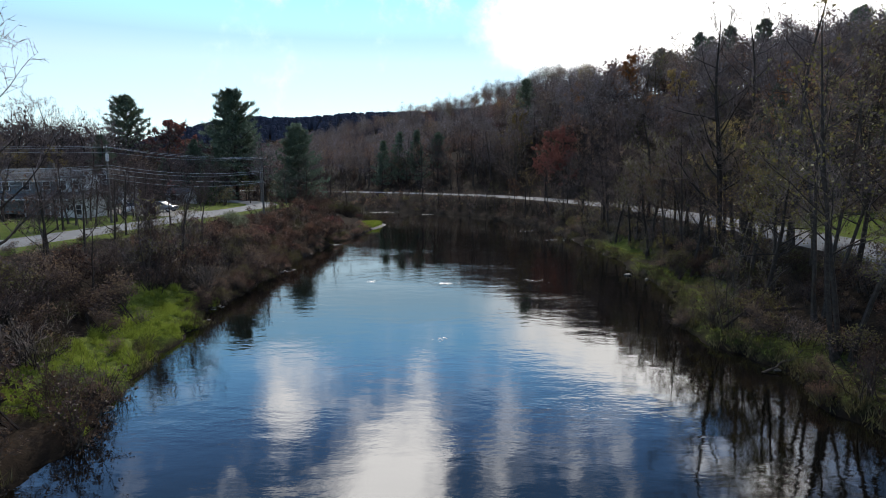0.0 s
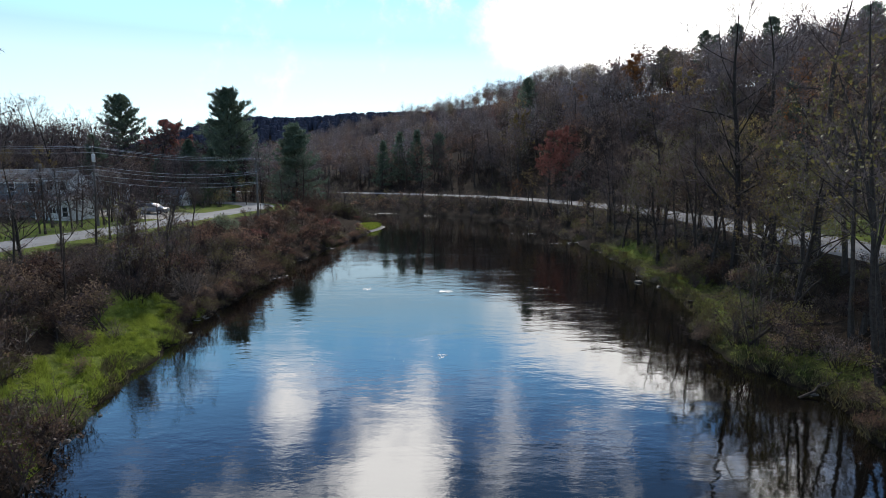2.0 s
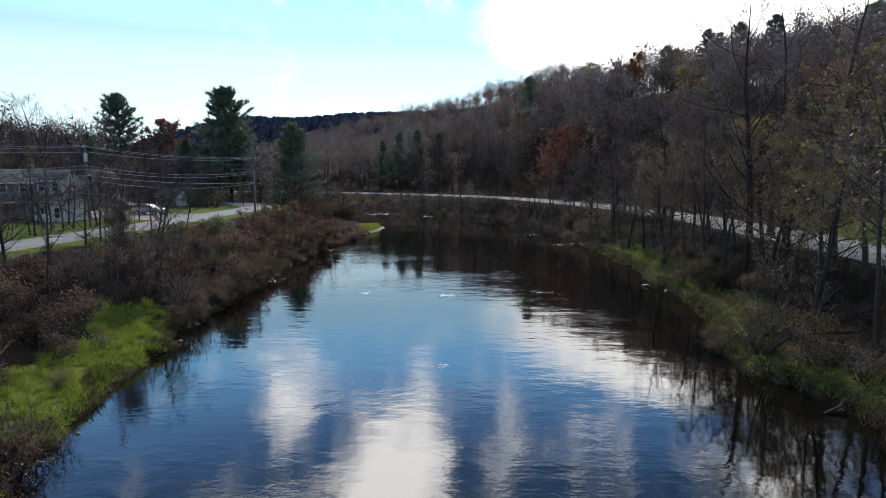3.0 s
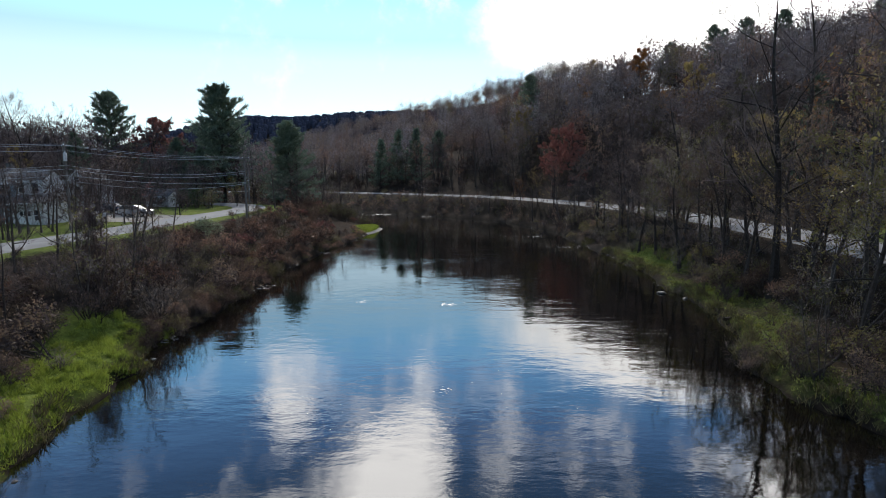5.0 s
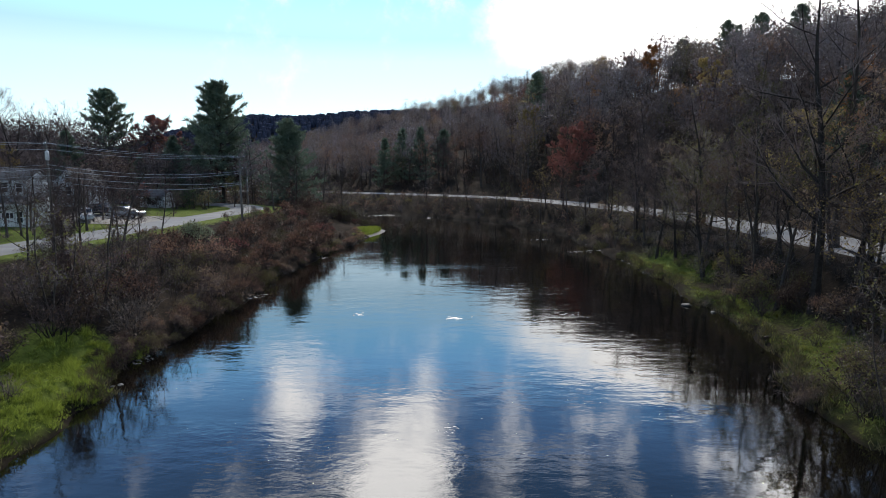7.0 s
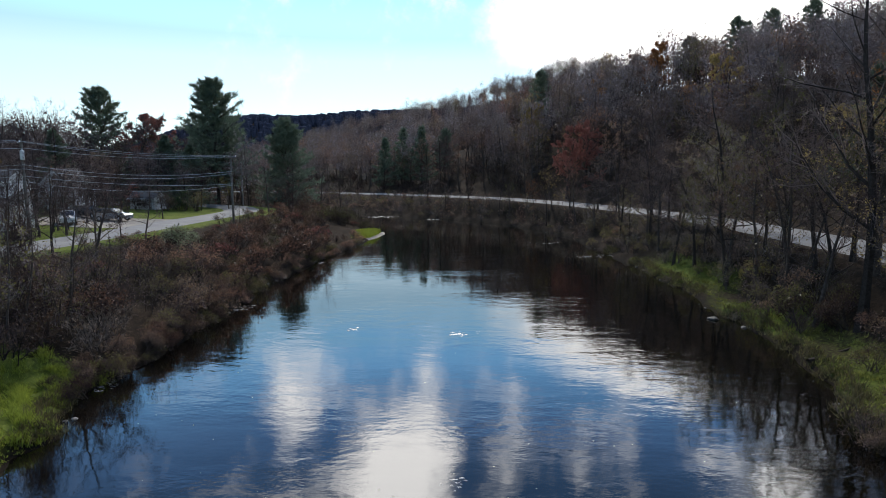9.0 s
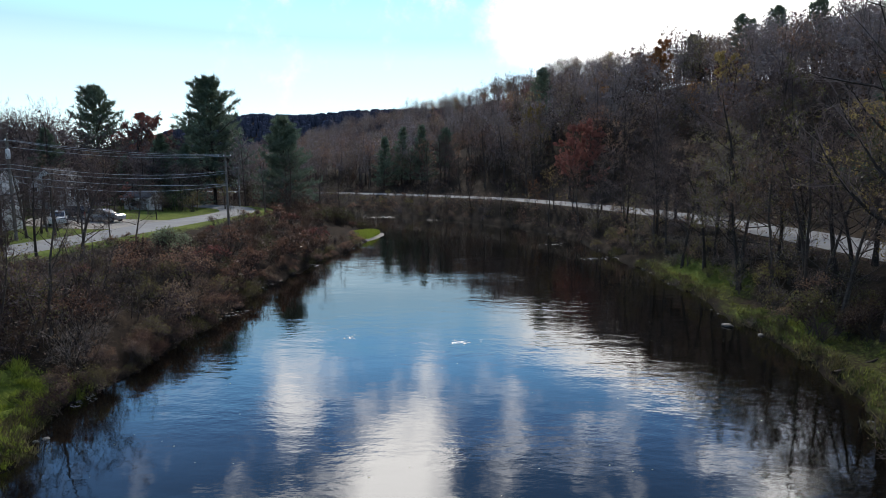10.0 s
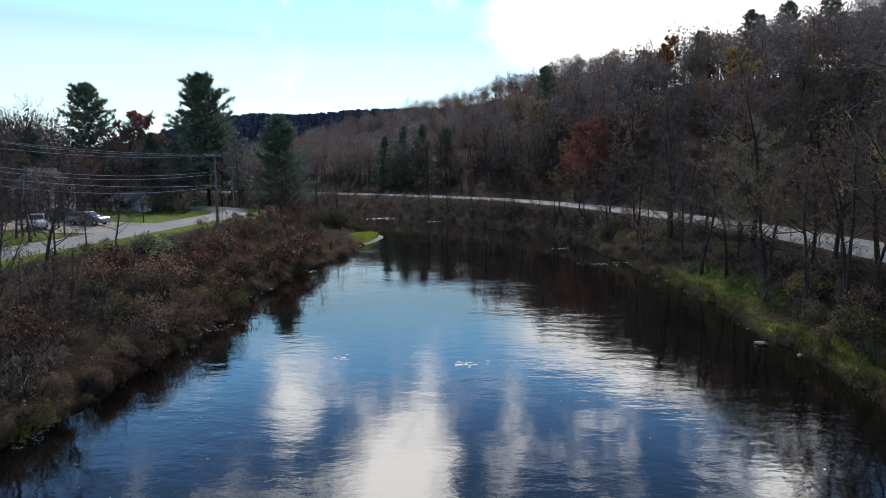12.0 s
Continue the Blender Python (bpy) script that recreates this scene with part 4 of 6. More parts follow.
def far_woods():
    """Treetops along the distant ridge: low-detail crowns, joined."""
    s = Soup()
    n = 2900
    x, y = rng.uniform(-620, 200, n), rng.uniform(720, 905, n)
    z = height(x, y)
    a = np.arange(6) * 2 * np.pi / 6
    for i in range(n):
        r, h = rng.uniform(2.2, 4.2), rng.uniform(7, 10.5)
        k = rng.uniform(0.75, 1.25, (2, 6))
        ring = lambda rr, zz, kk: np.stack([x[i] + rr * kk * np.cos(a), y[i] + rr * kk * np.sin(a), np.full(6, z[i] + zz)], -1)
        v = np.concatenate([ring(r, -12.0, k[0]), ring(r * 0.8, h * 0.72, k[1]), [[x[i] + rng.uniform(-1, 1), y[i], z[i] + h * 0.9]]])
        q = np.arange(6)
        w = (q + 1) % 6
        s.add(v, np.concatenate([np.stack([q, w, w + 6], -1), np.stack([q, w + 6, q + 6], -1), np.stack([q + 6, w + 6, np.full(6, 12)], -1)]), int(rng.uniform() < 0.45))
    tagged(new("ridge_woods", s.mesh("ridge_woods", [FAR_HAZED, FAR_HAZED])), "dark woods on a distant ridge", "woods", kind="stuff")


far_woods()

# ---------------------------------------------------------------- banks
def left_bank(x, y):
    d, side, re, se, rw, sw = lay(x, y)
    shelf = ((y > 22) & (y < 41.5) & (d < 4.6)) | (((x + 20.6) / 4.2) ** 2 + ((y - 111) / 9) ** 2 < 1)
    return (side < 0) & (sw > 0) & (d > -0.25) & (rw > 5.2) & ~shelf & (y < 140)


def right_bank(x, y):
    d, side, re, se, rw, sw = lay(x, y)
    shelf = (y > 30) & (y < 86) & (d < 2.2) & (wob(x, y, 0.35, 1.5) > -0.35)
    return (side > 0) & (se < 0) & (d > -0.25) & (re > 5.2) & ~shelf & ((y < 100) | (rng.uniform(size=x.size) < 0.6))


LABELS = {"mound_rust": "rounded rust-leaved bush on the river bank", "mound_brown": "rounded brown-leaved bush on the river bank", "mound_olive": "rounded olive-leaved bush on the river bank", "mound_red": "rounded dark red bush on the river bank", "sapling_brown": "thin many-stemmed sapling with few brown leaves", "sapling_olive": "thin many-stemmed sapling with few olive leaves", "shrub_rust": "rust-leaved bush on the river bank", "shrub_brown": "brown-leaved bush on the river bank", "shrub_olive": "olive-green bush on the river bank", "shrub_red": "dark red bush on the river bank"}


def join_plants(name, label, category, spots):
    """Bushes too far off to pick apart, joined: spots are key, x, y, turn, size."""
    mats, slot_of, s = [], {}, Soup()
    for key, x, y, turn, size in spots:
        wood_me, crown_me, arrays = MESHES[key]
        c, q = math.cos(radians(turn)) * size, math.sin(radians(turn)) * size
        rot, off = np.array([[c, -q, 0], [q, c, 0], [0, 0, size]]), np.array([x, y, float(height(x, y))])
        for me, (v, t, m) in zip((wood_me, crown_me), arrays):
            for i, mat in enumerate(me.materials):
                sel = t[m == i]
                if len(sel):
                    if mat.name not in slot_of:
                        slot_of[mat.name] = len(mats)
                        mats.append(mat)
                    used, inv = np.unique(sel, return_inverse=True)
                    s.add(v[used] @ rot.T + off, inv.reshape(-1, 3), slot_of[mat.name])
    return tagged(new(name, s.mesh(name, mats)), label, category, kind="stuff")


def bank_bushes(xs, ys, kinds, probs, sizes, near, group, name, label):
    rest = []
    for x, y in zip(xs, ys):
        kind = str(rng.choice(kinds, p=probs(x, y)))
        d = float(lay(x, y)[0])
        turn, size = rng.uniform(0, 360), rng.uniform(*sizes) * (0.8 if d < 1.0 else 1.0) * (0.45 if x < 0 and y > 30 and float(lay(x, y)[4]) < 10.5 else 1.0)
        if y < near:
            plant("bush", kind, x, y, turn, size, LABELS.get(kind, "leafless grey thicket on the river bank"), "bush", group)
        else:
            far_kind = kind.replace("shrub", "far_shrub").replace("mound", "far_mound") if y < 135 and x < 0 or y < 100 or rng.uniform() < 0.35 else f"underbrush{int(rng.integers(3))}"
            rest.append((far_kind, x, y, turn, size * (0.8 if "under" in far_kind else 1.0)))
    join_plants(name, label, "bushes", rest)


sx, sy = scatter(-42, -12, 10, 134, 2.3, left_bank)
bank_bushes(sx, sy, ["mound_rust", "mound_brown", "mound_olive", "mound_red", "shrub_brown", "thicket2", "thicket0", "sapling_brown", "sapling_olive"],
            lambda x, y: (0.30, 0.24, 0.18, 0.05, 0.06, 0.11, 0.03, 0.02, 0.01) if y > 56 else (0.09, 0.22, 0.24, 0.01, 0.10, 0.20, 0.07, 0.04, 0.03),
            (0.5, 1.6), 64, "bushes of the west bank", "bank_brush_west", "rusty brown brush along the river bank")
def left_edge(x, y):
    d, side, re, se, rw, sw = lay(x, y)
    return (side < 0) & (d > -0.7) & (d < 0.7) & (y > 40.5) & (y < 108)


sx, sy = scatter(-25, -14, 40, 110, 1.15, left_edge)
bank_bushes(sx, sy, ["mound_brown", "mound_rust", "thicket2", "mound_olive"], lambda x, y: (0.4, 0.2, 0.15, 0.25), (0.45, 0.9), 64, "bushes of the west bank", "edge_brush_west", "brown brush overhanging the water's edge")
sx, sy = scatter(-75, 30, 6, 215, 1.95, right_bank)
bank_bushes(sx, sy, ["mound_brown", "mound_olive", "mound_rust", "thicket0", "thicket2", "sapling_olive"],
            lambda x, y: (0.24, 0.24, 0.08, 0.10, 0.26, 0.08), (0.5, 1.15), 56, "bushes of the east bank", "bank_brush_east", "grey-brown brush along the river bank")


def slope_floor(x, y):
    d, side, re, se, rw, sw = lay(x, y)
    seen = np.abs(np.arctan2(x, y + 12)) < radians(41)
    crest = (re > 50) & (re < 82) & (x > 8) & (rng.uniform(size=x.size) < 0.9)
    return (side > 0) & (se > 0) & (re > np.where(y < 80, 9, 5)) & ((re < 38) | crest) & seen


def west_floor(x, y):
    d, side, re, se, rw, sw = lay(x, y)
    yard = (x > -70) & (x < -40) & (y > 60) & (y < 119)
    return (side < 0) & (rw > 5) & ~yard & (d > 4) & ((sw < 0) | (y > 112)) & (x > -0.8 * y)


ux, uy = scatter(-60, 90, 40, 250, 5.6, slope_floor)
join_plants("underbrush_east", "brown underbrush beneath the hillside trees", "underbrush", [(f"underbrush{int(rng.integers(3))}", x, y, rng.uniform(0, 360), rng.uniform(0.7, 1.3) * (1.7 if float(lay(x, y)[2]) > 48 else 1.0)) for x, y in zip(ux, uy)])
ux, uy = scatter(-30, 66, 258, 345, 7.0, lambda x, y: (x > -60 + 0.1 * y) & (x < 0.25 * y))
join_plants("underbrush_crest", "brown underbrush along the crest of the hill", "underbrush", [(f"underbrush{int(rng.integers(3))}", x, y, rng.uniform(0, 360), rng.uniform(1.9, 2.6)) for x, y in zip(ux, uy)])
ux, uy = scatter(-120, -20, 60, 190, 5.4, west_floor)
join_plants("underbrush_west", "brown underbrush beneath the valley trees", "underbrush", [(f"underbrush{int(rng.integers(3))}", x, y, rng.uniform(0, 360), rng.uniform(0.8, 1.5)) for x, y in zip(ux, uy)])
plant("bush", "mound_pale", -27.8, 67.1, 40, 1.45, "pale-leaved broad evergreen bush above the bank", "bush")

for x, y, k, size in ((-50.0, 112.5, "shrub_green", 1.7), (-47.5, 112.0, "shrub_olive", 1.6), (-52.3, 113.5, "shrub_green", 1.5), (-62.5, 75.0, "shrub_green", 0.8), (-58.5, 74.8, "shrub_red", 0.7), (-52.0, 80.3, "shrub_green", 1.5), (-57.4, 111.2, "mound_olive", 1.15), (-55.0, 111.4, "mound_brown", 1.1), (-52.2, 110.6, "mound_olive", 1.3)):
    plant("bush", k, x, y, 30 * x, size, "rounded garden bush beside the lawn", "bush", "garden bushes")
for x, y, k, size in ((-15.6, 24.6, "thicket1", 0.55), (-16.4, 22.6, "thicket0", 0.7), (-15.2, 20.4, "shrub_brown", 0.6), (-17.6, 19.0, "thicket2", 0.75), (-15.8, 17.2, "shrub_brown", 0.7), (-18.4, 24.5, "thicket0", 0.6), (-18.9, 29.5, "shrub_brown", 0.5), (-21.0, 27.0, "shrub_olive", 0.7), (-19.5, 21.0, "shrub_brown", 0.7), (-20.8, 35.5, "thicket1", 0.55), (-17.2, 15.0, "thicket2", 0.8), (-16.2, 24.0, "thicket2", 0.9), (-15.6, 22.6, "shrub_brown", 0.85), (-17.5, 23.2, "thicket2", 0.85), (-17.0, 21.6, "shrub_brown", 0.9)):
    plant("bush", k, x, y, 50 * y, size, "low tangled bush at the grassy water's edge", "bush", "bushes of the west bank")
BARE = "leafless dark-barked tree on the river bank"
for key, x, y, size, lab in (
    ("tall0", 21.2, 50.6, 1.15, BARE), ("tall1", 27.0, 59.0, 1.08, "tall leafless tree beside the road"), ("pair0", 21.9, 59.6, 0.95, "three-stemmed dark tree on the river bank"),
    ("bank_olive", 19.6, 38.0, 1.05, "dark-trunked tree with thin olive leaves"), ("pair1", 20.4, 33.3, 1.05, "three-stemmed dark tree with thin olive leaves"), ("bank_yellow", 20.8, 43.0, 1.0, "dark-trunked tree with thin yellow leaves"),
    ("bare0", 22.2, 74.5, 1.15, BARE), ("bank_bare1", 19.0, 77.5, 1.0, BARE), ("bank_bare2", 20.5, 54.0, 1.0, BARE), ("bank_brown", 22.6, 66.0, 1.0, "dark-trunked tree with thin brown leaves"),
    ("bank_bare0", 19.4, 84.0, 0.9, BARE), ("bare1", 17.8, 96.0, 0.8, BARE), ("bank_yellow", 22.0, 26.0, 0.95, "dark-trunked tree with thin yellow leaves"), ("bank_bare0", 23.5, 40.0, 1.1, BARE), ("bank_olive", 24.0, 54.0, 1.05, "dark-trunked tree with thin olive leaves"),
    ("tall1", -23.8, 27.5, 0.95, "tall leafless tree at the edge of the bank"), ("sapling_brown", -26.4, 49.2, 1.3, "thin many-stemmed sapling with few brown leaves"), ("bare3", -24.2, 48.0, 0.52, "small leafless tree among bushes"), ("bank_bare1", -28.9, 57.3, 0.82, "small leafless tree among bushes"), ("bare0", -33.0, 44.0, 0.6, "small leafless tree among bushes"),
    ("pine1", -55.6, 138.3, 1.05, "tall white pine with tiered boughs"), ("pine2", -95.9, 162.7, 1.22, "tall white pine with tiered boughs"), ("pine0", -40.8, 139.5, 0.86, "dense dark pine near the river bend"), ("spruce0", -52.5, 121.0, 0.62, "dense dark evergreen behind the outbuilding"), ("spruce1", -58.0, 122.5, 0.72, "dense dark evergreen behind the outbuilding"), ("spruce0", -64.0, 121.0, 0.5, "dense dark evergreen behind the outbuilding"), ("spruce1", -71.0, 112.0, 0.7, "dense dark evergreen behind the white house"), ("far_brown", -67.0, 117.0, 0.8, "brown-leaved tree behind the white house"), ("far_bare2", -62.0, 128.0, 0.9, "grey leafless tree behind the houses"), ("far_bare0", -46.0, 130.0, 0.9, "grey leafless tree behind the lane"), ("bank_olive", 20.2, 24.0, 0.85, "dark-trunked tree with thin olive leaves"), ("bank_brown", 22.8, 31.0, 1.05, "dark-trunked tree with thin brown leaves"), ("bank_yellow", 21.9, 47.2, 1.0, "small tree with thin olive leaves"), ("bank_olive", 23.6, 35.5, 1.0, "dark-trunked tree with thin brown leaves"),
    ("maple", -80.0, 152.0, 1.42, "broad maple with red autumn leaves"), ("maple", -73.5, 150.0, 1.32, "broad maple with red autumn leaves"),
    ("bare2", -46.8, 67.5, 0.55, "small leafless tree beside the lane"), ("bare0", -44.0, 75.5, 0.6, "small leafless tree beside the lane"), ("bare3", -47.5, 79.0, 0.5, "small leafless tree beside the lane"), ("bare0", -53.5, 100.5, 0.5, "small leafless tree beside the house"),
    ("leafy_red", -56.0, 108.5, 0.36, "small red-leaved ornamental tree"), ("bare3", -34.0, 60.0, 0.5, "small leafless tree among bushes"), ("bare0", -32.5, 52.0, 0.5, "small leafless tree among bushes"), ("bare1", -30.5, 40.0, 0.55, "small leafless tree among bushes"), ("bare2", -35.0, 36.0, 0.6, "small leafless tree among bushes"), ("sparse_olive", -31.0, 33.0, 0.6, "small tree with thin olive leaves"), ("bare3", -25.5, 38.0, 0.42, "small leafless tree among bushes"),
    ("bare1", -33.5, 118.0, 0.75, "leafless tree near the river bend"), ("bare3", -30.0, 124.0, 0.8, "leafless tree near the river bend"), ("bare0", -35.5, 112.0, 0.65, "leafless tree near the river bend"), ("bare2", -28.0, 131.0, 0.75, "leafless tree near the river bend"),
    ("tall0", 23.0, 21.0, 1.0, BARE), ("tall0", 25.0, 46.0, 1.0, "tall leafless tree beside the road"), ("pair0", 19.0, 28.5, 1.15, "three-stemmed dark tree on the river bank"),
    ("bank_bare1", 22.6, 49.5, 1.0, BARE), ("bank_bare2", 23.6, 60.0, 1.1, BARE), ("slope_brown", 20.6, 62.5, 0.8, "brown-leaved tree on the river bank"), ("bank_bare0", 21.6, 70.0, 1.05, BARE), ("bank_rust", 20.8, 74.0, 0.7, "small rust-leaved tree on the river bank"), ("bank_bare1", 25.0, 81.0, 1.2, BARE), ("slope_brown", 20.8, 82.0, 0.75, "brown-leaved tree on the river bank"), ("slope_bare0", 20.0, 90.0, 0.85, BARE), ("slope_bare1", 21.5, 95.0, 0.9, BARE), ("slope_olive", 18.2, 92.5, 0.5, "small olive-leaved tree on the river bank"), ("slope_bare3", 19.0, 102.0, 0.8, BARE), ("slope_bare2", 16.5, 108.0, 0.6, BARE), ("slope_bare0", 15.0, 116.0, 0.65, BARE), ("slope_olive", 21.2, 40.5, 0.85, "tree with thin olive leaves on the bank"), ("slope_brown", 24.0, 50.5, 0.85, "brown-leaved tree on the river bank"),
    ("slope_bare3", -45.5, 73.5, 0.6, "small leafless tree beside the lane"), ("slope_bare0", -48.5, 68.5, 0.6, "small leafless tree beside the lane"), ("slope_bare1", -35.0, 58.0, 0.5, "small leafless tree among bushes"), ("slope_bare3", -34.5, 66.0, 0.45, "small leafless tree among bushes"), ("slope_bare0", -34.0, 73.0, 0.42, "small leafless tree among bushes"), ("slope_bare2", -32.0, 47.0, 0.5, "small leafless tree among bushes"), ("slope_bare1", -49.5, 86.8, 0.5, "small leafless tree beside the drive"),
    ("slope_bare0", -46.0, 70.0, 0.5, "small leafless tree beside the lane"), ("slope_bare1", -49.0, 73.5, 0.55, "small leafless tree beside the lane"), ("slope_bare2", -47.0, 77.5, 0.5, "small leafless tree beside the lane"), ("slope_bare3", -50.0, 79.0, 0.55, "small leafless tree beside the lane"), ("slope_bare1", -52.5, 73.0, 0.45, "small leafless tree on the lawn"), ("slope_bare0", -54.5, 98.5, 0.55, "small leafless tree beside the house"), ("slope_bare3", -58.0, 99.5, 0.6, "small leafless tree beside the house"), ("slope_brown", -60.5, 97.5, 0.55, "small brown-leaved tree beside the house"), ("slope_red", -56.8, 101.0, 0.38, "small red-leaved tree beside the house"), ("slope_olive", -52.0, 84.5, 0.4, "dark bushy tree beside the house"), ("slope_bare1", -62.0, 95.0, 0.7, "leafless tree beside the house"), ("slope_bare2", -44.5, 62.0, 0.55, "small leafless tree beside the lane"),
    ("tall1", -66.0, 94.0, 0.75, "tall leafless tree behind the houses"), ("tall0", -70.0, 88.0, 0.8, "tall leafless tree behind the houses"), ("tall1", -72.5, 100.0, 0.8, "tall leafless tree behind the houses"), ("leafy_yellow", -66.0, 92.0, 0.8, "yellow-leaved tree behind the houses"), ("bank_yellow", -57.5, 69.5, 1.0, "yellow-green tree in front of the house"), ("leafy_olive", -45.0, 118.5, 0.45, "round olive-leaved bush beside the lane"),
    ("maple_orange", 54.0, 236.0, 1.25, "orange-leaved tree high on the slope"), ("maple_orange", 44.8, 182.0, 1.1, "orange-leaved tree on the wooded slope"), ("maple_yellow", 47.1, 135.6, 1.1, "yellow-leaved tree on the wooded slope"), ("maple_yellow", 13.0, 190.0, 1.15, "yellow-leaved tree on the wooded slope"), ("maple_orange", 30.0, 190.0, 1.0, "orange-leaved tree on the wooded slope"), ("maple", 17.3, 143.0, 1.0, "red-leaved maple on the wooded slope"), ("maple", 23.0, 149.0, 0.85, "red-leaved maple on the wooded slope"), ("far_rust", 28.6, 175.0, 1.0, "rust-leaved tree on the wooded slope"), ("far_olive", 38.7, 188.0, 1.0, "olive-leaved tree on the wooded slope"),
    ("far_spruce", -31.0, 202.0, 0.9, "dark conifer near the road bend"), ("far_spruce", -26.0, 206.0, 1.0, "dark conifer near the road bend"), ("far_spruce", -19.0, 200.0, 1.0, "dark conifer near the road bend"), ("far_pine", -12.0, 204.0, 0.95, "dark conifer near the road bend"),
    ("far_pine", 64.0, 178.0, 1.05, "dark conifer on the wooded slope"), ("far_pine", 70.0, 172.0, 1.1, "dark conifer on the wooded slope"), ("far_pine", 60.0, 201.0, 1.0, "dark conifer on the wooded slope"), ("far_pine", 76.0, 165.0, 1.1, "dark conifer on the wooded slope"),
    ("sparse_yellow", 24.6, 57.5, 0.95, "tree with thin yellow leaves beside the road"), ("tall0", -92.2, 125.0, 1.1, "tall leafless tree behind the houses"), ("tall1", -86.0, 127.0, 1.0, "tall leafless tree behind the houses"), ("far_bare1", -84.5, 132.0, 1.25, "grey leafless tree behind the houses"), ("far_bare3", -101.0, 150.0, 1.2, "grey leafless tree behind the houses"), ("far_olive", -73.9, 148.0, 1.1, "dark olive-leaved tree behind the houses"), ("far_bare2", -95.0, 140.0, 1.2, "grey leafless tree behind the houses"),
    ("bank_brown", 21.7, 45.6, 0.84, "dark-trunked tree with thin brown leaves"), ("bank_bare1", 24.0, 49.4, 0.92, BARE), ("bank_bare1", 23.5, 57.8, 0.87, BARE), ("bank_bare2", 23.4, 63.6, 0.82, BARE), ("bank_olive", 20.3, 67.4, 1.09, "dark-trunked tree with thin olive leaves"), ("bank_bare2", 23.3, 64.5, 1.05, BARE), ("bank_bare1", 20.0, 74.2, 0.95, BARE), ("bank_olive", 22.8, 78.9, 1.09, "dark-trunked tree with thin olive leaves"), ("bank_bare1", 19.6, 89.6, 0.94, BARE), ("bank_brown", 22.4, 91.0, 1.09, "dark-trunked tree with thin brown leaves"), ("bank_bare1", 20.5, 93.1, 1.02, BARE), ("bank_bare0", 23.6, 98.5, 1.05, BARE), ("yard_bare0", -46.5, 69, 1.1, "small dark twiggy tree beside the houses"), ("yard_bare1", -47, 80, 1.0, "small dark twiggy tree beside the houses"), ("yard_bare0", -52.2, 81.8, 0.95, "small dark twiggy tree beside the houses"), ("yard_bare1", -55.5, 97.5, 1.0, "small dark twiggy tree beside the houses"), ("yard_bare0", -60, 99.5, 1.1, "small dark twiggy tree beside the houses"), ("yard_bare1", -58, 109.5, 0.8, "small dark twiggy tree beside the houses"), ("yard_bare0", -45.5, 62.5, 0.9, "small dark twiggy tree beside the houses"), ("yard_bare0", -63.5, 73.5, 0.8, "small dark twiggy tree beside the houses"), ("yard_bare1", -35.5, 47, 0.9, "small dark twiggy tree among bushes"), ("yard_bare0", -33.5, 38, 0.85, "small dark twiggy tree among bushes"), ("yard_bare2", -27.0, 48.0, 1.05, "dark dense twiggy tree among bushes"), ("tall0", -76.0, 105.0, 0.95, "tall leafless tree behind the houses"), ("tall1", -71.0, 111.0, 0.85, "tall leafless tree behind the houses"),
    ("yard_bare1", -35, 70.5, 0.7, "small dark twiggy tree among bushes"), ("yard_bare1", -44.2, 80.5, 0.95, "small dark twiggy tree beside the lane"), ("yard_bare0", -45.2, 96.8, 0.8, "small dark twiggy tree beside the lane"), ("yard_bare0", -57.8, 100.3, 1.15, "small dark twiggy tree beside the houses"), ("yard_bare1", -62, 100.6, 1.1, "small dark twiggy tree beside the houses"), ("slope_orange", 9.5, 131.0, 0.45, "small orange-leaved tree beside the road"), ("slope_yellow", 12.2, 126.6, 0.5, "small yellow-leaved tree beside the road"), ("slope_olive", 5.0, 137.0, 0.5, "small olive-leaved tree beside the road"), ("slope_rust", 14.6, 120.5, 0.5, "small rust-leaved tree beside the road"), ("slope_bare1", 11.0, 124.0, 0.6, "leafless tree on the far bank"), ("slope_bare2", 3.0, 141.0, 0.55, "leafless tree on the far bank"), ("slope_bare0", -3.0, 149.0, 0.55, "leafless tree on the far bank"), ("slope_brown", -9.0, 156.0, 0.5, "small brown-leaved tree on the far bank"), ("slope_bare3", -14.0, 163.0, 0.6, "leafless tree on the far bank"), ("slope_bare1", 18.0, 113.0, 0.6, "leafless tree on the far bank"),
    ("bare1", -36.0, 148.0, 0.8, "leafless tree near the river bend"), ("tall0", -77.7, 118.0, 0.85, "tall leafless tree behind the houses"),
):
    plant("pine" if "pine" in key else "spruce" if "spruce" in key else "tree", key, x, y, rng.uniform(0, 360), size, lab, "tree")

# ---------------------------------------------------------------- poles and wires
def bm_box(bm, x0, x1, y0, y1, z0, z1):
    vs = [bm.verts.new(p) for p in ((x0, y0, z0), (x1, y0, z0), (x1, y1, z0), (x0, y1, z0), (x0, y0, z1), (x1, y0, z1), (x1, y1, z1), (x0, y1, z1))]
    for f in ((3, 2, 1, 0), (4, 5, 6, 7), (0, 1, 5, 4), (1, 2, 6, 5), (2, 3, 7, 6), (3, 0, 4, 7)):
        bm.faces.new([vs[i] for i in f])
    return vs


def box(x0, x1, y0, y1, z0, z1, bevel=0.0):
    bm = bmesh.new()
    bm_box(bm, x0, x1, y0, y1, z0, z1)
    if bevel:
        bmesh.ops.bevel(bm, geom=bm.edges[:], offset=bevel, segments=2, affect="EDGES")
    return bm


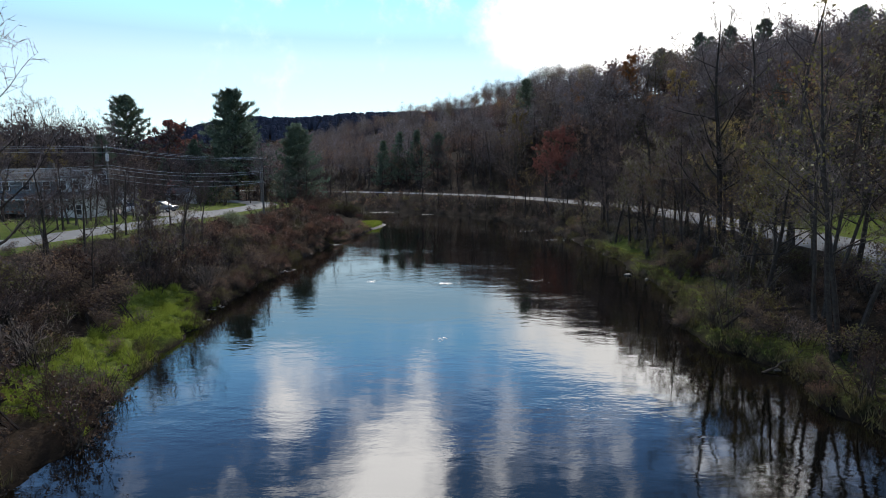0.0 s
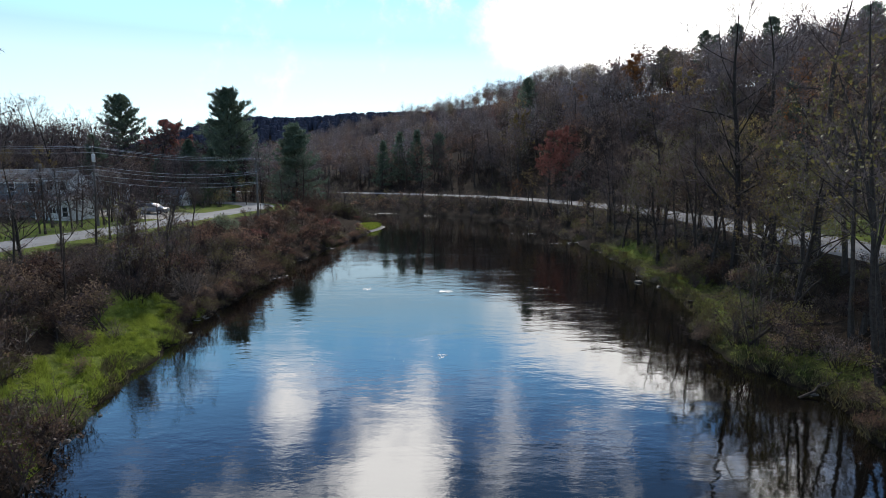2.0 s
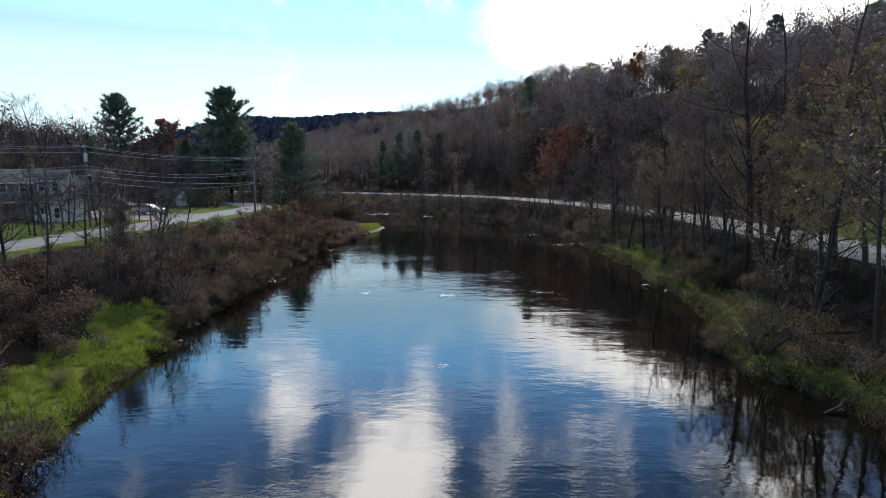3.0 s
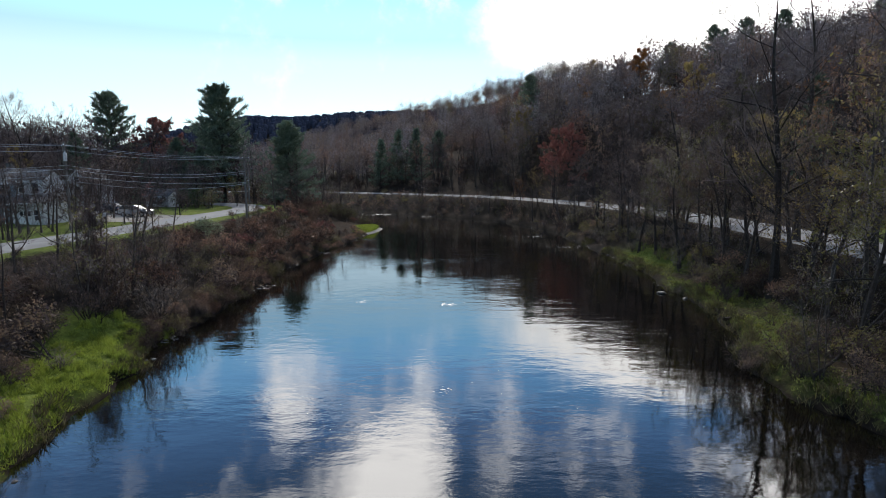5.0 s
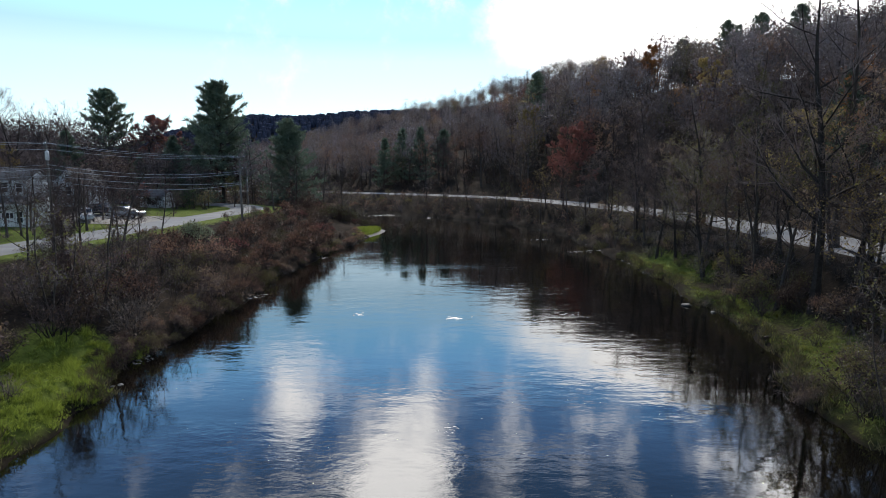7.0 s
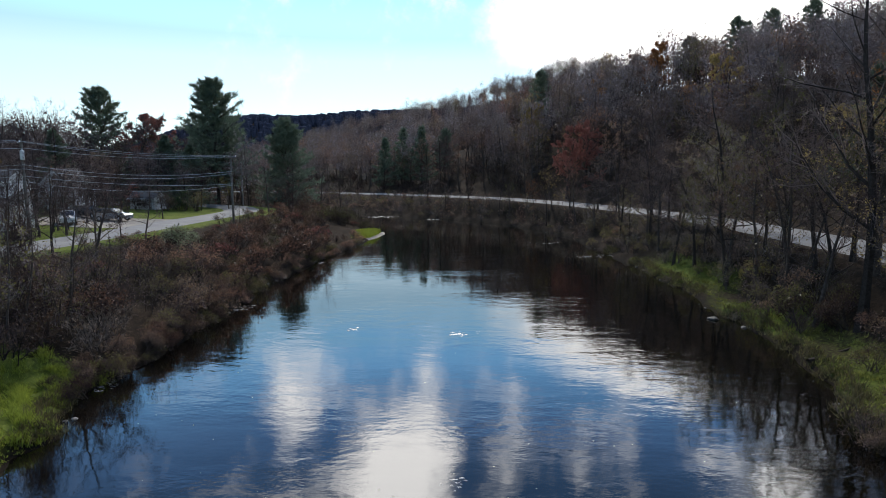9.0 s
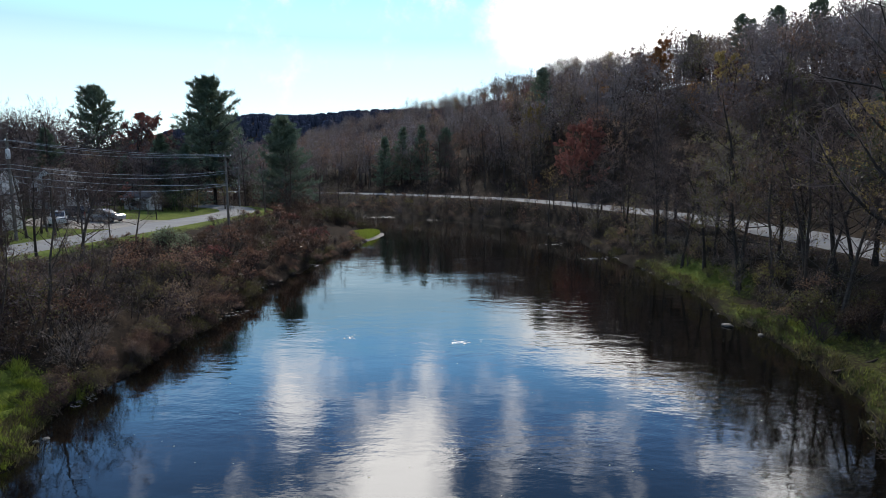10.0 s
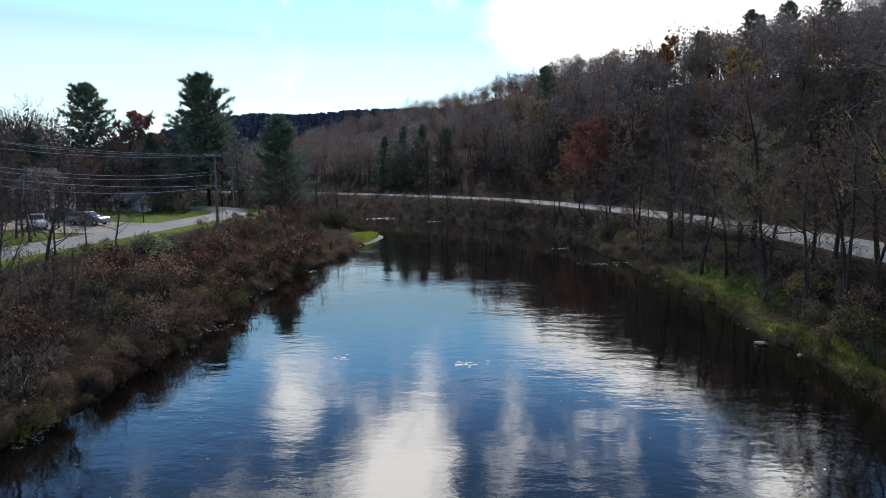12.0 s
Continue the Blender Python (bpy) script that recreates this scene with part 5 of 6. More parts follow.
def lathe(profile, sides=12, axis="z"):
    s = Soup()
    r, z = np.array(profile, float).T
    pts = np.stack([0 * z, 0 * z, z], -1)
    a = np.arange(sides) * 2 * np.pi / sides
    ring = np.stack([r[:, None] * np.cos(a), r[:, None] * np.sin(a), np.broadcast_to(z[:, None], (len(r), sides))], -1)
    i, j = np.meshgrid(np.arange(len(r) - 1), np.arange(sides), indexing="ij")
    p, q = (i * sides + j).ravel(), (i * sides + (j + 1) % sides).ravel()
    v = ring.reshape(-1, 3)
    if axis == "y":
        v = v[:, [0, 2, 1]] * [1, 1, -1]
    s.add(v, np.concatenate([np.stack([p, q, q + sides], -1), np.stack([p, q + sides, p + sides], -1)]))
    return s


def utility_pole(x, y, arm_z, turn, transformer=False, arm=1.2):
    z = float(height(x, y))
    ob = thing("utility_pole", pose(x, y, z, 0, 0, turn), "weathered wooden utility pole with a crossarm" + (" and a grey transformer" if transformer else ""), "utility pole", "utility poles along the lane")
    h = arm_z - z
    part("pole", lathe([(0.0, -0.3), (0.17, -0.3), (0.16, 0.5), (0.12, h + 0.35), (0.10, h + 0.45), (0, h + 0.47)], 10), POLE_WOOD, ob)
    part("crossarm", box(-arm, arm, -0.17, -0.06, h - 0.1, h + 0.03, 0.01), POLE_WOOD, ob)
    for k in (-arm + 0.1, -0.15, arm - 0.1):
        ins = part("insulator", lathe([(0, h + 0.03), (0.025, h + 0.03), (0.03, h + 0.08), (0.05, h + 0.1), (0.03, h + 0.14), (0.045, h + 0.17), (0, h + 0.2)], 8), TRIM, ob)
        ins.location = (k, -0.11, 0)
    if transformer:
        t = part("transformer", lathe([(0, -0.45), (0.18, -0.45), (0.2, -0.4), (0.2, 0.4), (0.17, 0.45), (0.06, 0.48), (0.06, 0.6), (0, 0.6)], 14), STEEL, ob, "grey cylindrical transformer")
        t.location = (0.38, 0, h - 1.2)
    return ob


def wire(a, b, sag, r=0.022):
    u = np.linspace(0, 1, 25)
    a, b = np.array(a), np.array(b)
    pts = a + (b - a) * u[:, None]
    pts[:, 2] -= sag * 4 * u * (1 - u)
    s = Soup()
    s.tube(pts, np.full(25, r), 5)
    tagged(new("overhead_wire", s.mesh("overhead_wire", [WIRE])), "thin overhead cable strung between utility poles", "cable", "overhead cables")


P_L, P_R, P_NEAR, P_FAR = (-45.0, 71.6, 13.7), (-31.7, 89.0, 12.6), (-60.0, 45.0, 13.7), (-45.5, 126.0, 11.5)
utility_pole(*P_L, -50, True)
utility_pole(*P_R, -30, False)
utility_pole(*P_NEAR, -55)
utility_pole(*P_FAR, 20, arm=0.8)


def span(a, b, sags):
    d = Vector(b) - Vector(a)
    n = Vector((d.y, -d.x, 0)).normalized()
    for off, za, zb, sag in sags:
        wire(tuple(Vector(a) + n * off + Vector((0, 0, za))), tuple(Vector(b) + n * off + Vector((0, 0, zb))), sag, 0.024 if za < -1 else 0.017)


# across the line, height at either pole over or under the crossarm, sag
SPANS = [(-1.0, 0.25, 0.25, 0.45), (0.1, 0.1, 0.18, 0.6), (1.0, -0.55, 0.05, 0.55), (0.15, -2.1, -1.75, 0.75), (0.15, -2.5, -2.0, 0.8), (0.2, -3.2, -3.3, 0.5), (0.2, -3.75, -3.45, 0.85)]
span(P_L, P_R, SPANS)
span(P_NEAR, P_L, [(o, zb, za, g) for o, za, zb, g in SPANS])
span(P_R, P_FAR, SPANS[3:])

# ---------------------------------------------------------------- houses and cars
def prism(poly, y0, y1):
    """A polygon in x and z, drawn out along y."""
    bm = bmesh.new()
    a, b = [bm.verts.new((x, y0, z)) for x, z in poly], [bm.verts.new((x, y1, z)) for x, z in poly]
    bm.faces.new(a)
    bm.faces.new(b[::-1])
    n = len(poly)
    for i in range(n):
        bm.faces.new((a[i], b[i], b[(i + 1) % n], a[(i + 1) % n]))
    bmesh.ops.recalc_face_normals(bm, faces=bm.faces[:])
    return bm


def window(parent, x, y, z, w, h, side="front"):
    """A sash window in a wall: frame with sill and two panes; side is front (-y) or east (+x)."""
    turn = 0 if side == "front" else 90
    fr = bmesh.new()
    for x0, x1, z0, z1 in ((-w / 2 - 0.09, -w / 2, -0.02, h + 0.09), (w / 2, w / 2 + 0.09, -0.02, h + 0.09), (-w / 2, w / 2, h, h + 0.09), (-w / 2, w / 2, h / 2 - 0.03, h / 2 + 0.03)):
        bm_box(fr, x0, x1, -0.06, 0.02, z0, z1)
    bm_box(fr, -w / 2 - 0.14, w / 2 + 0.14, -0.12, 0.02, -0.09, -0.02)
    ob = part("window", fr, TRIM, parent, "white-framed sash window")
    ob.location, ob.rotation_euler = (x, y, z), (0, 0, radians(turn))
    for z0, z1 in ((0.0, h / 2 - 0.03), (h / 2 + 0.03, h)):
        part("pane", box(-w / 2, w / 2, -0.02, 0.0, z0, z1), GLASS, ob)
    return ob


def gable(parent, x0, x1, y0, y1, z0, eave, ridge, wall, along_x=True, over=0.35):
    """Walls and a two-sided roof over a rectangle."""
    if along_x:
        poly = [(y0, z0), (y1, z0), (y1, eave), ((y0 + y1) / 2, ridge), (y0, eave)]
        w = prism(poly, x0, x1)
        bmesh.ops.transform(w, matrix=Matrix(((0, 1, 0, 0), (1, 0, 0, 0), (0, 0, 1, 0), (0, 0, 0, 1))), verts=w.verts[:])
        bmesh.ops.recalc_face_normals(w, faces=w.faces[:])
    else:
        poly = [(x0, z0), (x1, z0), (x1, eave), ((x0 + x1) / 2, ridge), (x0, eave)]
        w = prism(poly, y0, y1)
    part("wall", w, wall, parent)
    a0, a1 = (y0, y1) if along_x else (x0, x1)
    b0, b1 = (x0, x1) if along_x else (y0, y1)
    mid, sl = (a0 + a1) / 2, (ridge - eave) / ((a1 - a0) / 2)
    t = 0.16
    for sgn, a in ((-1, a0), (1, a1)):
        e = a + sgn * over
        ze = eave - sl * over
        poly = [(e, ze + 0.04), (mid, ridge + 0.04), (mid, ridge + t), (e, ze + t)]
        r = prism(poly, b0 - over, b1 + over)
        if along_x:
            bmesh.ops.transform(r, matrix=Matrix(((0, 1, 0, 0), (1, 0, 0, 0), (0, 0, 1, 0), (0, 0, 0, 1))), verts=r.verts[:])
            bmesh.ops.recalc_face_normals(r, faces=r.faces[:])
        part("roof", r, SHINGLE, parent, "grey shingle roof slope")
        fx = [(e - 0.02, ze - 0.08), (e + 0.02, ze - 0.08), (e + 0.02, ze + t - 0.02), (e - 0.02, ze + t - 0.02)]
        q = prism([(p + sgn * 0.025, z) for p, z in fx], b0 - over, b1 + over)
        if along_x:
            bmesh.ops.transform(q, matrix=Matrix(((0, 1, 0, 0), (1, 0, 0, 0), (0, 0, 1, 0), (0, 0, 0, 1))), verts=q.verts[:])
            bmesh.ops.recalc_face_normals(q, faces=q.faces[:])
        part("fascia", q, TRIM, parent)


def house_a():
    ob = thing("house", pose(0, 0, 0), "two-storey pale house with a lower porch wing", "house")
    zg = 4.2
    gable(ob, -67.0, -57.3, 79.0, 87.0, zg, 9.7, 11.3, SIDING_BLUE)
    gable(ob, -57.2, -53.8, 79.5, 83.5, zg, 10.0, 11.2, SIDING)
    part("wall", box(-55.4, -51.5, 76.2, 80.95, zg, 7.15), SIDING, ob, "white garage wall")
    # lean-to roof over the porch wing
    r = bmesh.new()
    lo, hi, t = 7.15, 8.3, 0.14
    pts = [(-67.4, 75.4, lo), (-50.9, 75.4, lo), (-51.6, 81.2, hi), (-67.4, 81.2, hi)]
    bot, top = [r.verts.new(p) for p in pts], [r.verts.new((x, y, z + t)) for x, y, z in pts]
    r.faces.new(bot[::-1]), r.faces.new(top)
    for i in range(4):
        r.faces.new((bot[i], bot[(i + 1) % 4], top[(i + 1) % 4], top[i]))
    part("roof", r, SHINGLE, ob, "grey lean-to porch roof")
    part("fascia", box(-67.45, -50.85, 75.33, 75.39, lo - 0.05, lo + 0.16), TRIM, ob)
    for x in (-66.5, -63.0, -59.5, -56.0):
        part("post", box(x - 0.07, x + 0.07, 75.8, 75.94, zg, lo), TRIM, ob)
    part("porch_wall", box(-66.9, -55.5, 78.6, 78.9, zg, 8.0), SIDING_BLUE, ob)
    d = part("door", box(-54.5, -53.0, 76.12, 76.19, zg + 0.15, zg + 2.3, 0.01), TRIM, ob, "white panelled door")
    for k in range(3):
        part("pane", box(-54.35 + 0.48 * k, -54.0 + 0.48 * k, 76.10, 76.118, zg + 1.5, zg + 2.1), GLASS, d)
    window(ob, -52.3, 76.2, zg + 1.0, 0.7, 1.2)
    for x in (-64.5, -61.5, -58.6):
        window(ob, x, 79.0, 8.45, 0.95, 1.05)
    for x in (-56.5, -54.7):
        window(ob, x, 79.5, 8.55, 0.75, 1.1)
    part("chimney", box(-61.3, -60.6, 83.2, 83.9, 10.2, 12.2, 0.03), ROCK, ob)


def house_b():
    ob = thing("house", pose(0, 0, 0), "white gabled house with a grey roof behind the parked cars", "house")
    gable(ob, -69.0, -63.2, 104.0, 109.5, 4.2, 8.9, 11.5, SIDING, along_x=False)
    part("porch_roof", box(-69.0, -63.0, 102.0, 103.95, 7.0, 7.18, 0.02), SHINGLE, ob)
    for x in (-68.7, -66.0, -63.3):
        part("post", box(x - 0.07, x + 0.07, 102.1, 102.24, 4.2, 7.0), TRIM, ob)
    for x in (-68.0, -66.1, -64.2):
        window(ob, x, 104.0, 7.5, 0.9, 1.2)
    window(ob, -66.1, 104.0, 9.4, 0.8, 1.0)
    window(ob, -64.6, 104.0, 5.2, 0.9, 1.3)
    for y in (105.6, 107.8):
        window(ob, -63.2, y, 7.2, 0.9, 1.2, "east")


def house_c():
    ob = thing("shed", pose(0, 0, 0), "low white outbuilding with a grey roof on the lawn", "shed")
    gable(ob, -59.4, -55.2, 112.5, 116.5, 4.3, 6.7, 7.7, SIDING)
    window(ob, -57.8, 112.5, 5.4, 0.8, 1.0)
    part("door", box(-56.3, -55.4, 112.42, 112.49, 4.5, 6.5, 0.01), TRIM, ob)


house_a()
house_b()
house_c()


def car(x, y, turn, paint, label, scale=1.0):
    """A parked estate or SUV, nose along +x."""
    z = float(height(x, y)) + 0.02
    ob = thing("car", pose(x, y, z, 0, 0, turn) @ Matrix.Scale(scale, 4), label, "car", "cars on the drive")
    prof = [(-2.25, 0.35), (2.2, 0.35), (2.3, 0.55), (2.25, 0.85), (2.05, 0.98), (1.0, 1.1), (0.25, 1.58), (-0.1, 1.66), (-1.6, 1.66), (-2.1, 1.45), (-2.28, 0.95), (-2.32, 0.6)]
    bm = prism(prof, -0.9, 0.9)
    for v in bm.verts:
        if v.co.z > 1.1:
            v.co.y *= 0.82
        elif v.co.z < 0.5:
            v.co.y *= 0.95
    bmesh.ops.bevel(bm, geom=[e for e in bm.edges], offset=0.05, segments=2, affect="EDGES")
    body = part("body", bm, paint, ob)
    for s in (-1, 1):
        for poly in ([(0.85, 1.12), (0.22, 1.52), (-0.55, 1.56), (-0.55, 1.1)], [(-0.65, 1.1), (-0.65, 1.56), (-1.6, 1.56), (-1.95, 1.35), (-2.0, 1.12)]):
            w = prism(poly, -0.012, 0.012)
            for v in w.verts:
                v.co.y += s * (0.905 - 0.30 * max(0, v.co.z - 1.08))
            part("side_window", w, GLASS, body)
    ws = prism([(1.0, 1.14), (1.02, 1.16), (0.30, 1.585), (0.28, 1.565)], -0.66, 0.66)
    part("windscreen", ws, GLASS, body)
    for sx in (-1.42, 1.42):
        for sy in (-0.82, 0.82):
            wh = part("wheel", lathe([(0.2, -0.11), (0.31, -0.11), (0.35, -0.07), (0.35, 0.07), (0.31, 0.11), (0.2, 0.11)], 20, "y"), RUBBER, ob)
            wh.location = (sx, sy, 0.35)
            part("rim", lathe([(0, -0.10), (0.05, -0.115), (0.2, -0.1), (0.21, 0.1), (0.05, 0.115), (0, 0.1)], 14, "y"), STEEL, wh)
    for sy in (-0.62, 0.62):
        h = part("headlight", box(2.14, 2.29, sy - 0.2, sy + 0.2, 0.72, 0.88, 0.03), TRIM, ob)
        part("tail_light", box(-2.33, -2.2, sy - 0.14, sy + 0.14, 0.95, 1.3, 0.03), TAIL, ob)
    part("bumper", box(2.16, 2.36, -0.8, 0.8, 0.36, 0.6, 0.05), paint, ob)
    return ob


TAIL = material("tail_light_red", [(0.25, 0.015, 0.012), (0.35, 0.02, 0.015)], 3, 0.2)
WHITE_PAINT = material("white_car_paint", [(0.5, 0.5, 0.49), (0.58, 0.58, 0.57)], 2, 0.2, spec=0.6)
car(-48.9, 91.3, -4, SILVER, "silver estate car parked on the drive")
car(-50.6, 85.0, -55, WHITE_PAINT, "white car parked nose out beside the lane")
car(-53.6, 93.5, -15, BLACK_PAINT, "black car parked on the drive")

# gravel drive in front of the parked cars
X, Y = np.meshgrid(np.linspace(-58, -41.8, 24), np.linspace(82.5, 95.5, 18), indexing="ij")
Y = Y + 0.5 * wob(X, Y, 0.8)
tagged(new("driveway", grid_mesh("driveway", X, Y, height(X, Y) + 0.06, [GRAVEL])), "pale gravel drive between lane and house", "driveway", kind="structure")

# ---------------------------------------------------------------- grass
def blades(name, label, mats, x, y, hgt, width, per, spread, category="grass", slot_of=None):
    s = Soup()
    z = height(x, y)
    n = len(x)
    base = np.repeat(np.stack([x, y, z - 0.03], -1), per, 0) + np.concatenate([rng.normal(size=(n * per, 2)) * spread, np.zeros((n * per, 1))], 1)
    up = np.concatenate([rng.normal(size=(n * per, 2)) * 0.45, np.ones((n * per, 1))], 1)
    tall = np.repeat(hgt, per) * rng.uniform(0.6, 1.25, n * per)
    s.slivers(base, base + up * tall[:, None], width, rng, 0)
    return tagged(new(name, s.mesh(name, mats)), label, category, kind="stuff")


def tuft_spots(n, x0, x1, y0, y1, want):
    x, y = rng.uniform(x0, x1, n), rng.uniform(y0, y1, n)
    g = want(x, y)
    return x[g], y[g]


def shelf_west(x, y):
    d, side, re, se, rw, sw = lay(x, y)
    return (side < 0) & (d > -0.05) & (greenness(x, y) + 0.6 * (d < 0.35) * (y > 20) * (y < 45) > rng.uniform(0.2, 0.8, x.size)) & (y < 46)


def shelf_east(x, y):
    d, side, re, se, rw, sw = lay(x, y)
    return (side > 0) & (d > 0.1) & (d < 5) & (greenness(x, y) > rng.uniform(0.25, 0.9, x.size))


x, y = tuft_spots(26000, -24, -13, 10, 46, shelf_west)
tuss = np.clip(wob(x, y, 4.3) * 0.75 + 0.45, 0.05, 1)
blades("bank_grass", "lush bright green grass in tussocks on the low bank", [GRASS], x, y, 0.05 + 0.42 * tuss ** 2, 0.04, 9, 0.08)
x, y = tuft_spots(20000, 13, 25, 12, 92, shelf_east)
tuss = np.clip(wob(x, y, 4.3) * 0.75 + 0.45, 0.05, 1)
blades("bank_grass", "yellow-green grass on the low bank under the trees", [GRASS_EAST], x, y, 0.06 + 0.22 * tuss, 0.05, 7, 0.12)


def edge_fringe(x, y):
    d, side, re, se, rw, sw = lay(x, y)
    return (d > -0.2) & (d < 0.8) & ((wob(x, y, 0.45, 3.0) > 0.0) | ((side > 0) & (y < 48) & (wob(x, y, 0.8) > -0.6))) & (y < 95)


x, y = tuft_spots(60000, -26, 24, 8, 95, edge_fringe)
blades("bank_sedge", "dry sedge hanging over the water's edge", [GRASS_DRY], x, y, np.full(len(x), 0.42), 0.05, 9, 0.14)

# the grassy point where the river bends
def islet():
    u, v = np.meshgrid(np.linspace(-1, 1, 28), np.linspace(-1, 1, 18), indexing="ij")
    r = np.sqrt(u * u + v * v)
    X, Y = -20.6 + 4.2 * u + 0.5 * v, 112.5 + 11.5 * v + 3.0 * u
    Z = 0.6 - 0.95 * r ** 2 + 0.05 * wob(X, Y, 2.0)
    tagged(new("gravel_bar", grid_mesh("gravel_bar", X, Y, Z, [GRAVEL])), "pale gravel bar at the river's edge", "gravel bar", kind="structure")
    x, y = rng.uniform(-1, 1, 2600), rng.uniform(-1, 1, 2600)
    k = (x * x + y * y < 0.52) | ((x < 0.15) & (x * x + y * y < 1.1))
    x, y = x[k] - 0.12, y[k]
    X, Y = -20.6 + 4.2 * x + 0.5 * y, 112.5 + 11.5 * y + 3.0 * x
    s = Soup()
    Z = 0.6 - 0.95 * (x * x + y * y)
    base = np.repeat(np.stack([X, Y, Z - 0.02], -1), 8, 0) + rng.normal(size=(len(X) * 8, 3)) * [0.15, 0.15, 0]
    up = np.concatenate([rng.normal(size=(len(base), 2)) * 0.4, np.ones((len(base), 1))], 1)
    s.slivers(base, base + up * rng.uniform(0.3, 0.75, (len(base), 1)), 0.10, rng, 0)
    tagged(new("bar_grass", s.mesh("bar_grass", [GRASS])), "bright green grass covering the gravel bar", "grass", kind="stuff")


islet()


# ---------------------------------------------------------------- stones, riffles and fallen wood
def stone_mesh(seed, flat=0.5):
    r = np.random.default_rng(seed)
    bm = bmesh.new()
    bmesh.ops.create_icosphere(bm, subdivisions=2, radius=1.0)
    for v in bm.verts:
        n = noise.noise(v.co * 1.3 + Vector((seed, 0, 0))) * 0.35 + noise.noise(v.co * 3.1) * 0.12
        v.co *= 1 + n
        v.co.z *= flat
    me = bpy.data.meshes.new("stone")
    bm.to_mesh(me)
    bm.free()
    me.materials.append(ROCK)
    return me


STONES = [stone_mesh(k, 0.45 + 0.1 * (k % 3)) for k in range(5)]


def stone(x, y, size, z=None, label="dark wet stone in the river"):
    ob = new("stone", STONES[int(rng.integers(5))])
    zz = (float(height(x, y)) + 0.1 * size) if z is None else z
    ob.matrix_world = pose(x, y, zz, rng.uniform(-8, 8), rng.uniform(-8, 8), rng.uniform(0, 360)) @ Matrix.Scale(size, 4)
    return tagged(ob, label, "stone", "stones at the water's edge")


stone(15.9, 58.3, 0.38, 0.03, "pale flat stone near the bank")
for k in range(36):
    y = rng.uniform(14, 120)
    P = np.array(RIVER)
    c, hw = np.interp(y, P[:18, 1], P[:18, 0]), np.interp(y, P[:18, 1], P[:18, 2])
    s = rng.choice((-1, 1))
    xx = c + s * (hw - rng.uniform(-0.4, 1.0))
    d = float(lay(xx, y)[0])
    stone(xx - s * (d - rng.uniform(-0.5, 0.3)), y, rng.uniform(0.08, 0.24), 0.0, "dark wet stone at the water's edge")


def riffle(x, y, w, l, n, lab="broken white water over a shallow spot, with painted glints"):
    """Small crests of broken water: low curled ridges with froth on them, their pale colour also painting glints."""
    s = Soup()
    for k in range(n):
        px, py = x + rng.normal() * w * 0.4, y + rng.normal() * l * 0.4
        ln, ht = rng.uniform(0.03, 0.12) * (0.6 + y / 90), rng.uniform(0.008, 0.022)
        u = np.linspace(-1, 1, 7)
        bend = rng.uniform(-0.15, 0.15)
        ridge = np.stack([px + u * ln, py + bend * u * u + rng.normal(size=7) * 0.02, ht * (1 - u * u)], -1)
        a = ridge + [0, -0.012 - 0.0004 * y, 0]
        b = ridge + [0, 0.015 + 0.0005 * y, 0]
        a[:, 2], b[:, 2] = -0.004, -0.004
        v = np.concatenate([a, ridge, b])
        q = np.arange(6)
        s.add(v, np.concatenate([np.stack([q, q + 1, q + 8], -1), np.stack([q, q + 8, q + 7], -1), np.stack([q + 7, q + 8, q + 15], -1), np.stack([q + 7, q + 15, q + 14], -1)]))
    tagged(new("riffle", s.mesh("riffle", [FOAM_GLINT], True)), lab, "white water", kind="stuff")


for x, y, w, l, n in ((-2.0, 53.8, 1.2, 0.8, 14), (-9.1, 54.8, 0.8, 0.6, 7), (-1.4, 34.9, 0.7, 0.6, 7), (6.3, 55.3, 1.5, 0.8, 8), (-24.0, 158, 7, 4, 26), (-10.8, 149, 3, 1.6, 12), (9, 104, 3, 1.2, 9), (12.5, 90, 4, 1.2, 12), (15.5, 91.3, 2.5, 0.6, 10),
                      (-20.4, 50.4, 1.4, 1.2, 16), (-19.3, 43.6, 0.8, 1.6, 14), (-21.6, 72.5, 1.4, 2.2, 18), (-20.2, 84.6, 1.2, 1.6, 10), (-19.6, 61.0, 1.2, 2.0, 14)):
    riffle(x, y, w, l, n * 2)


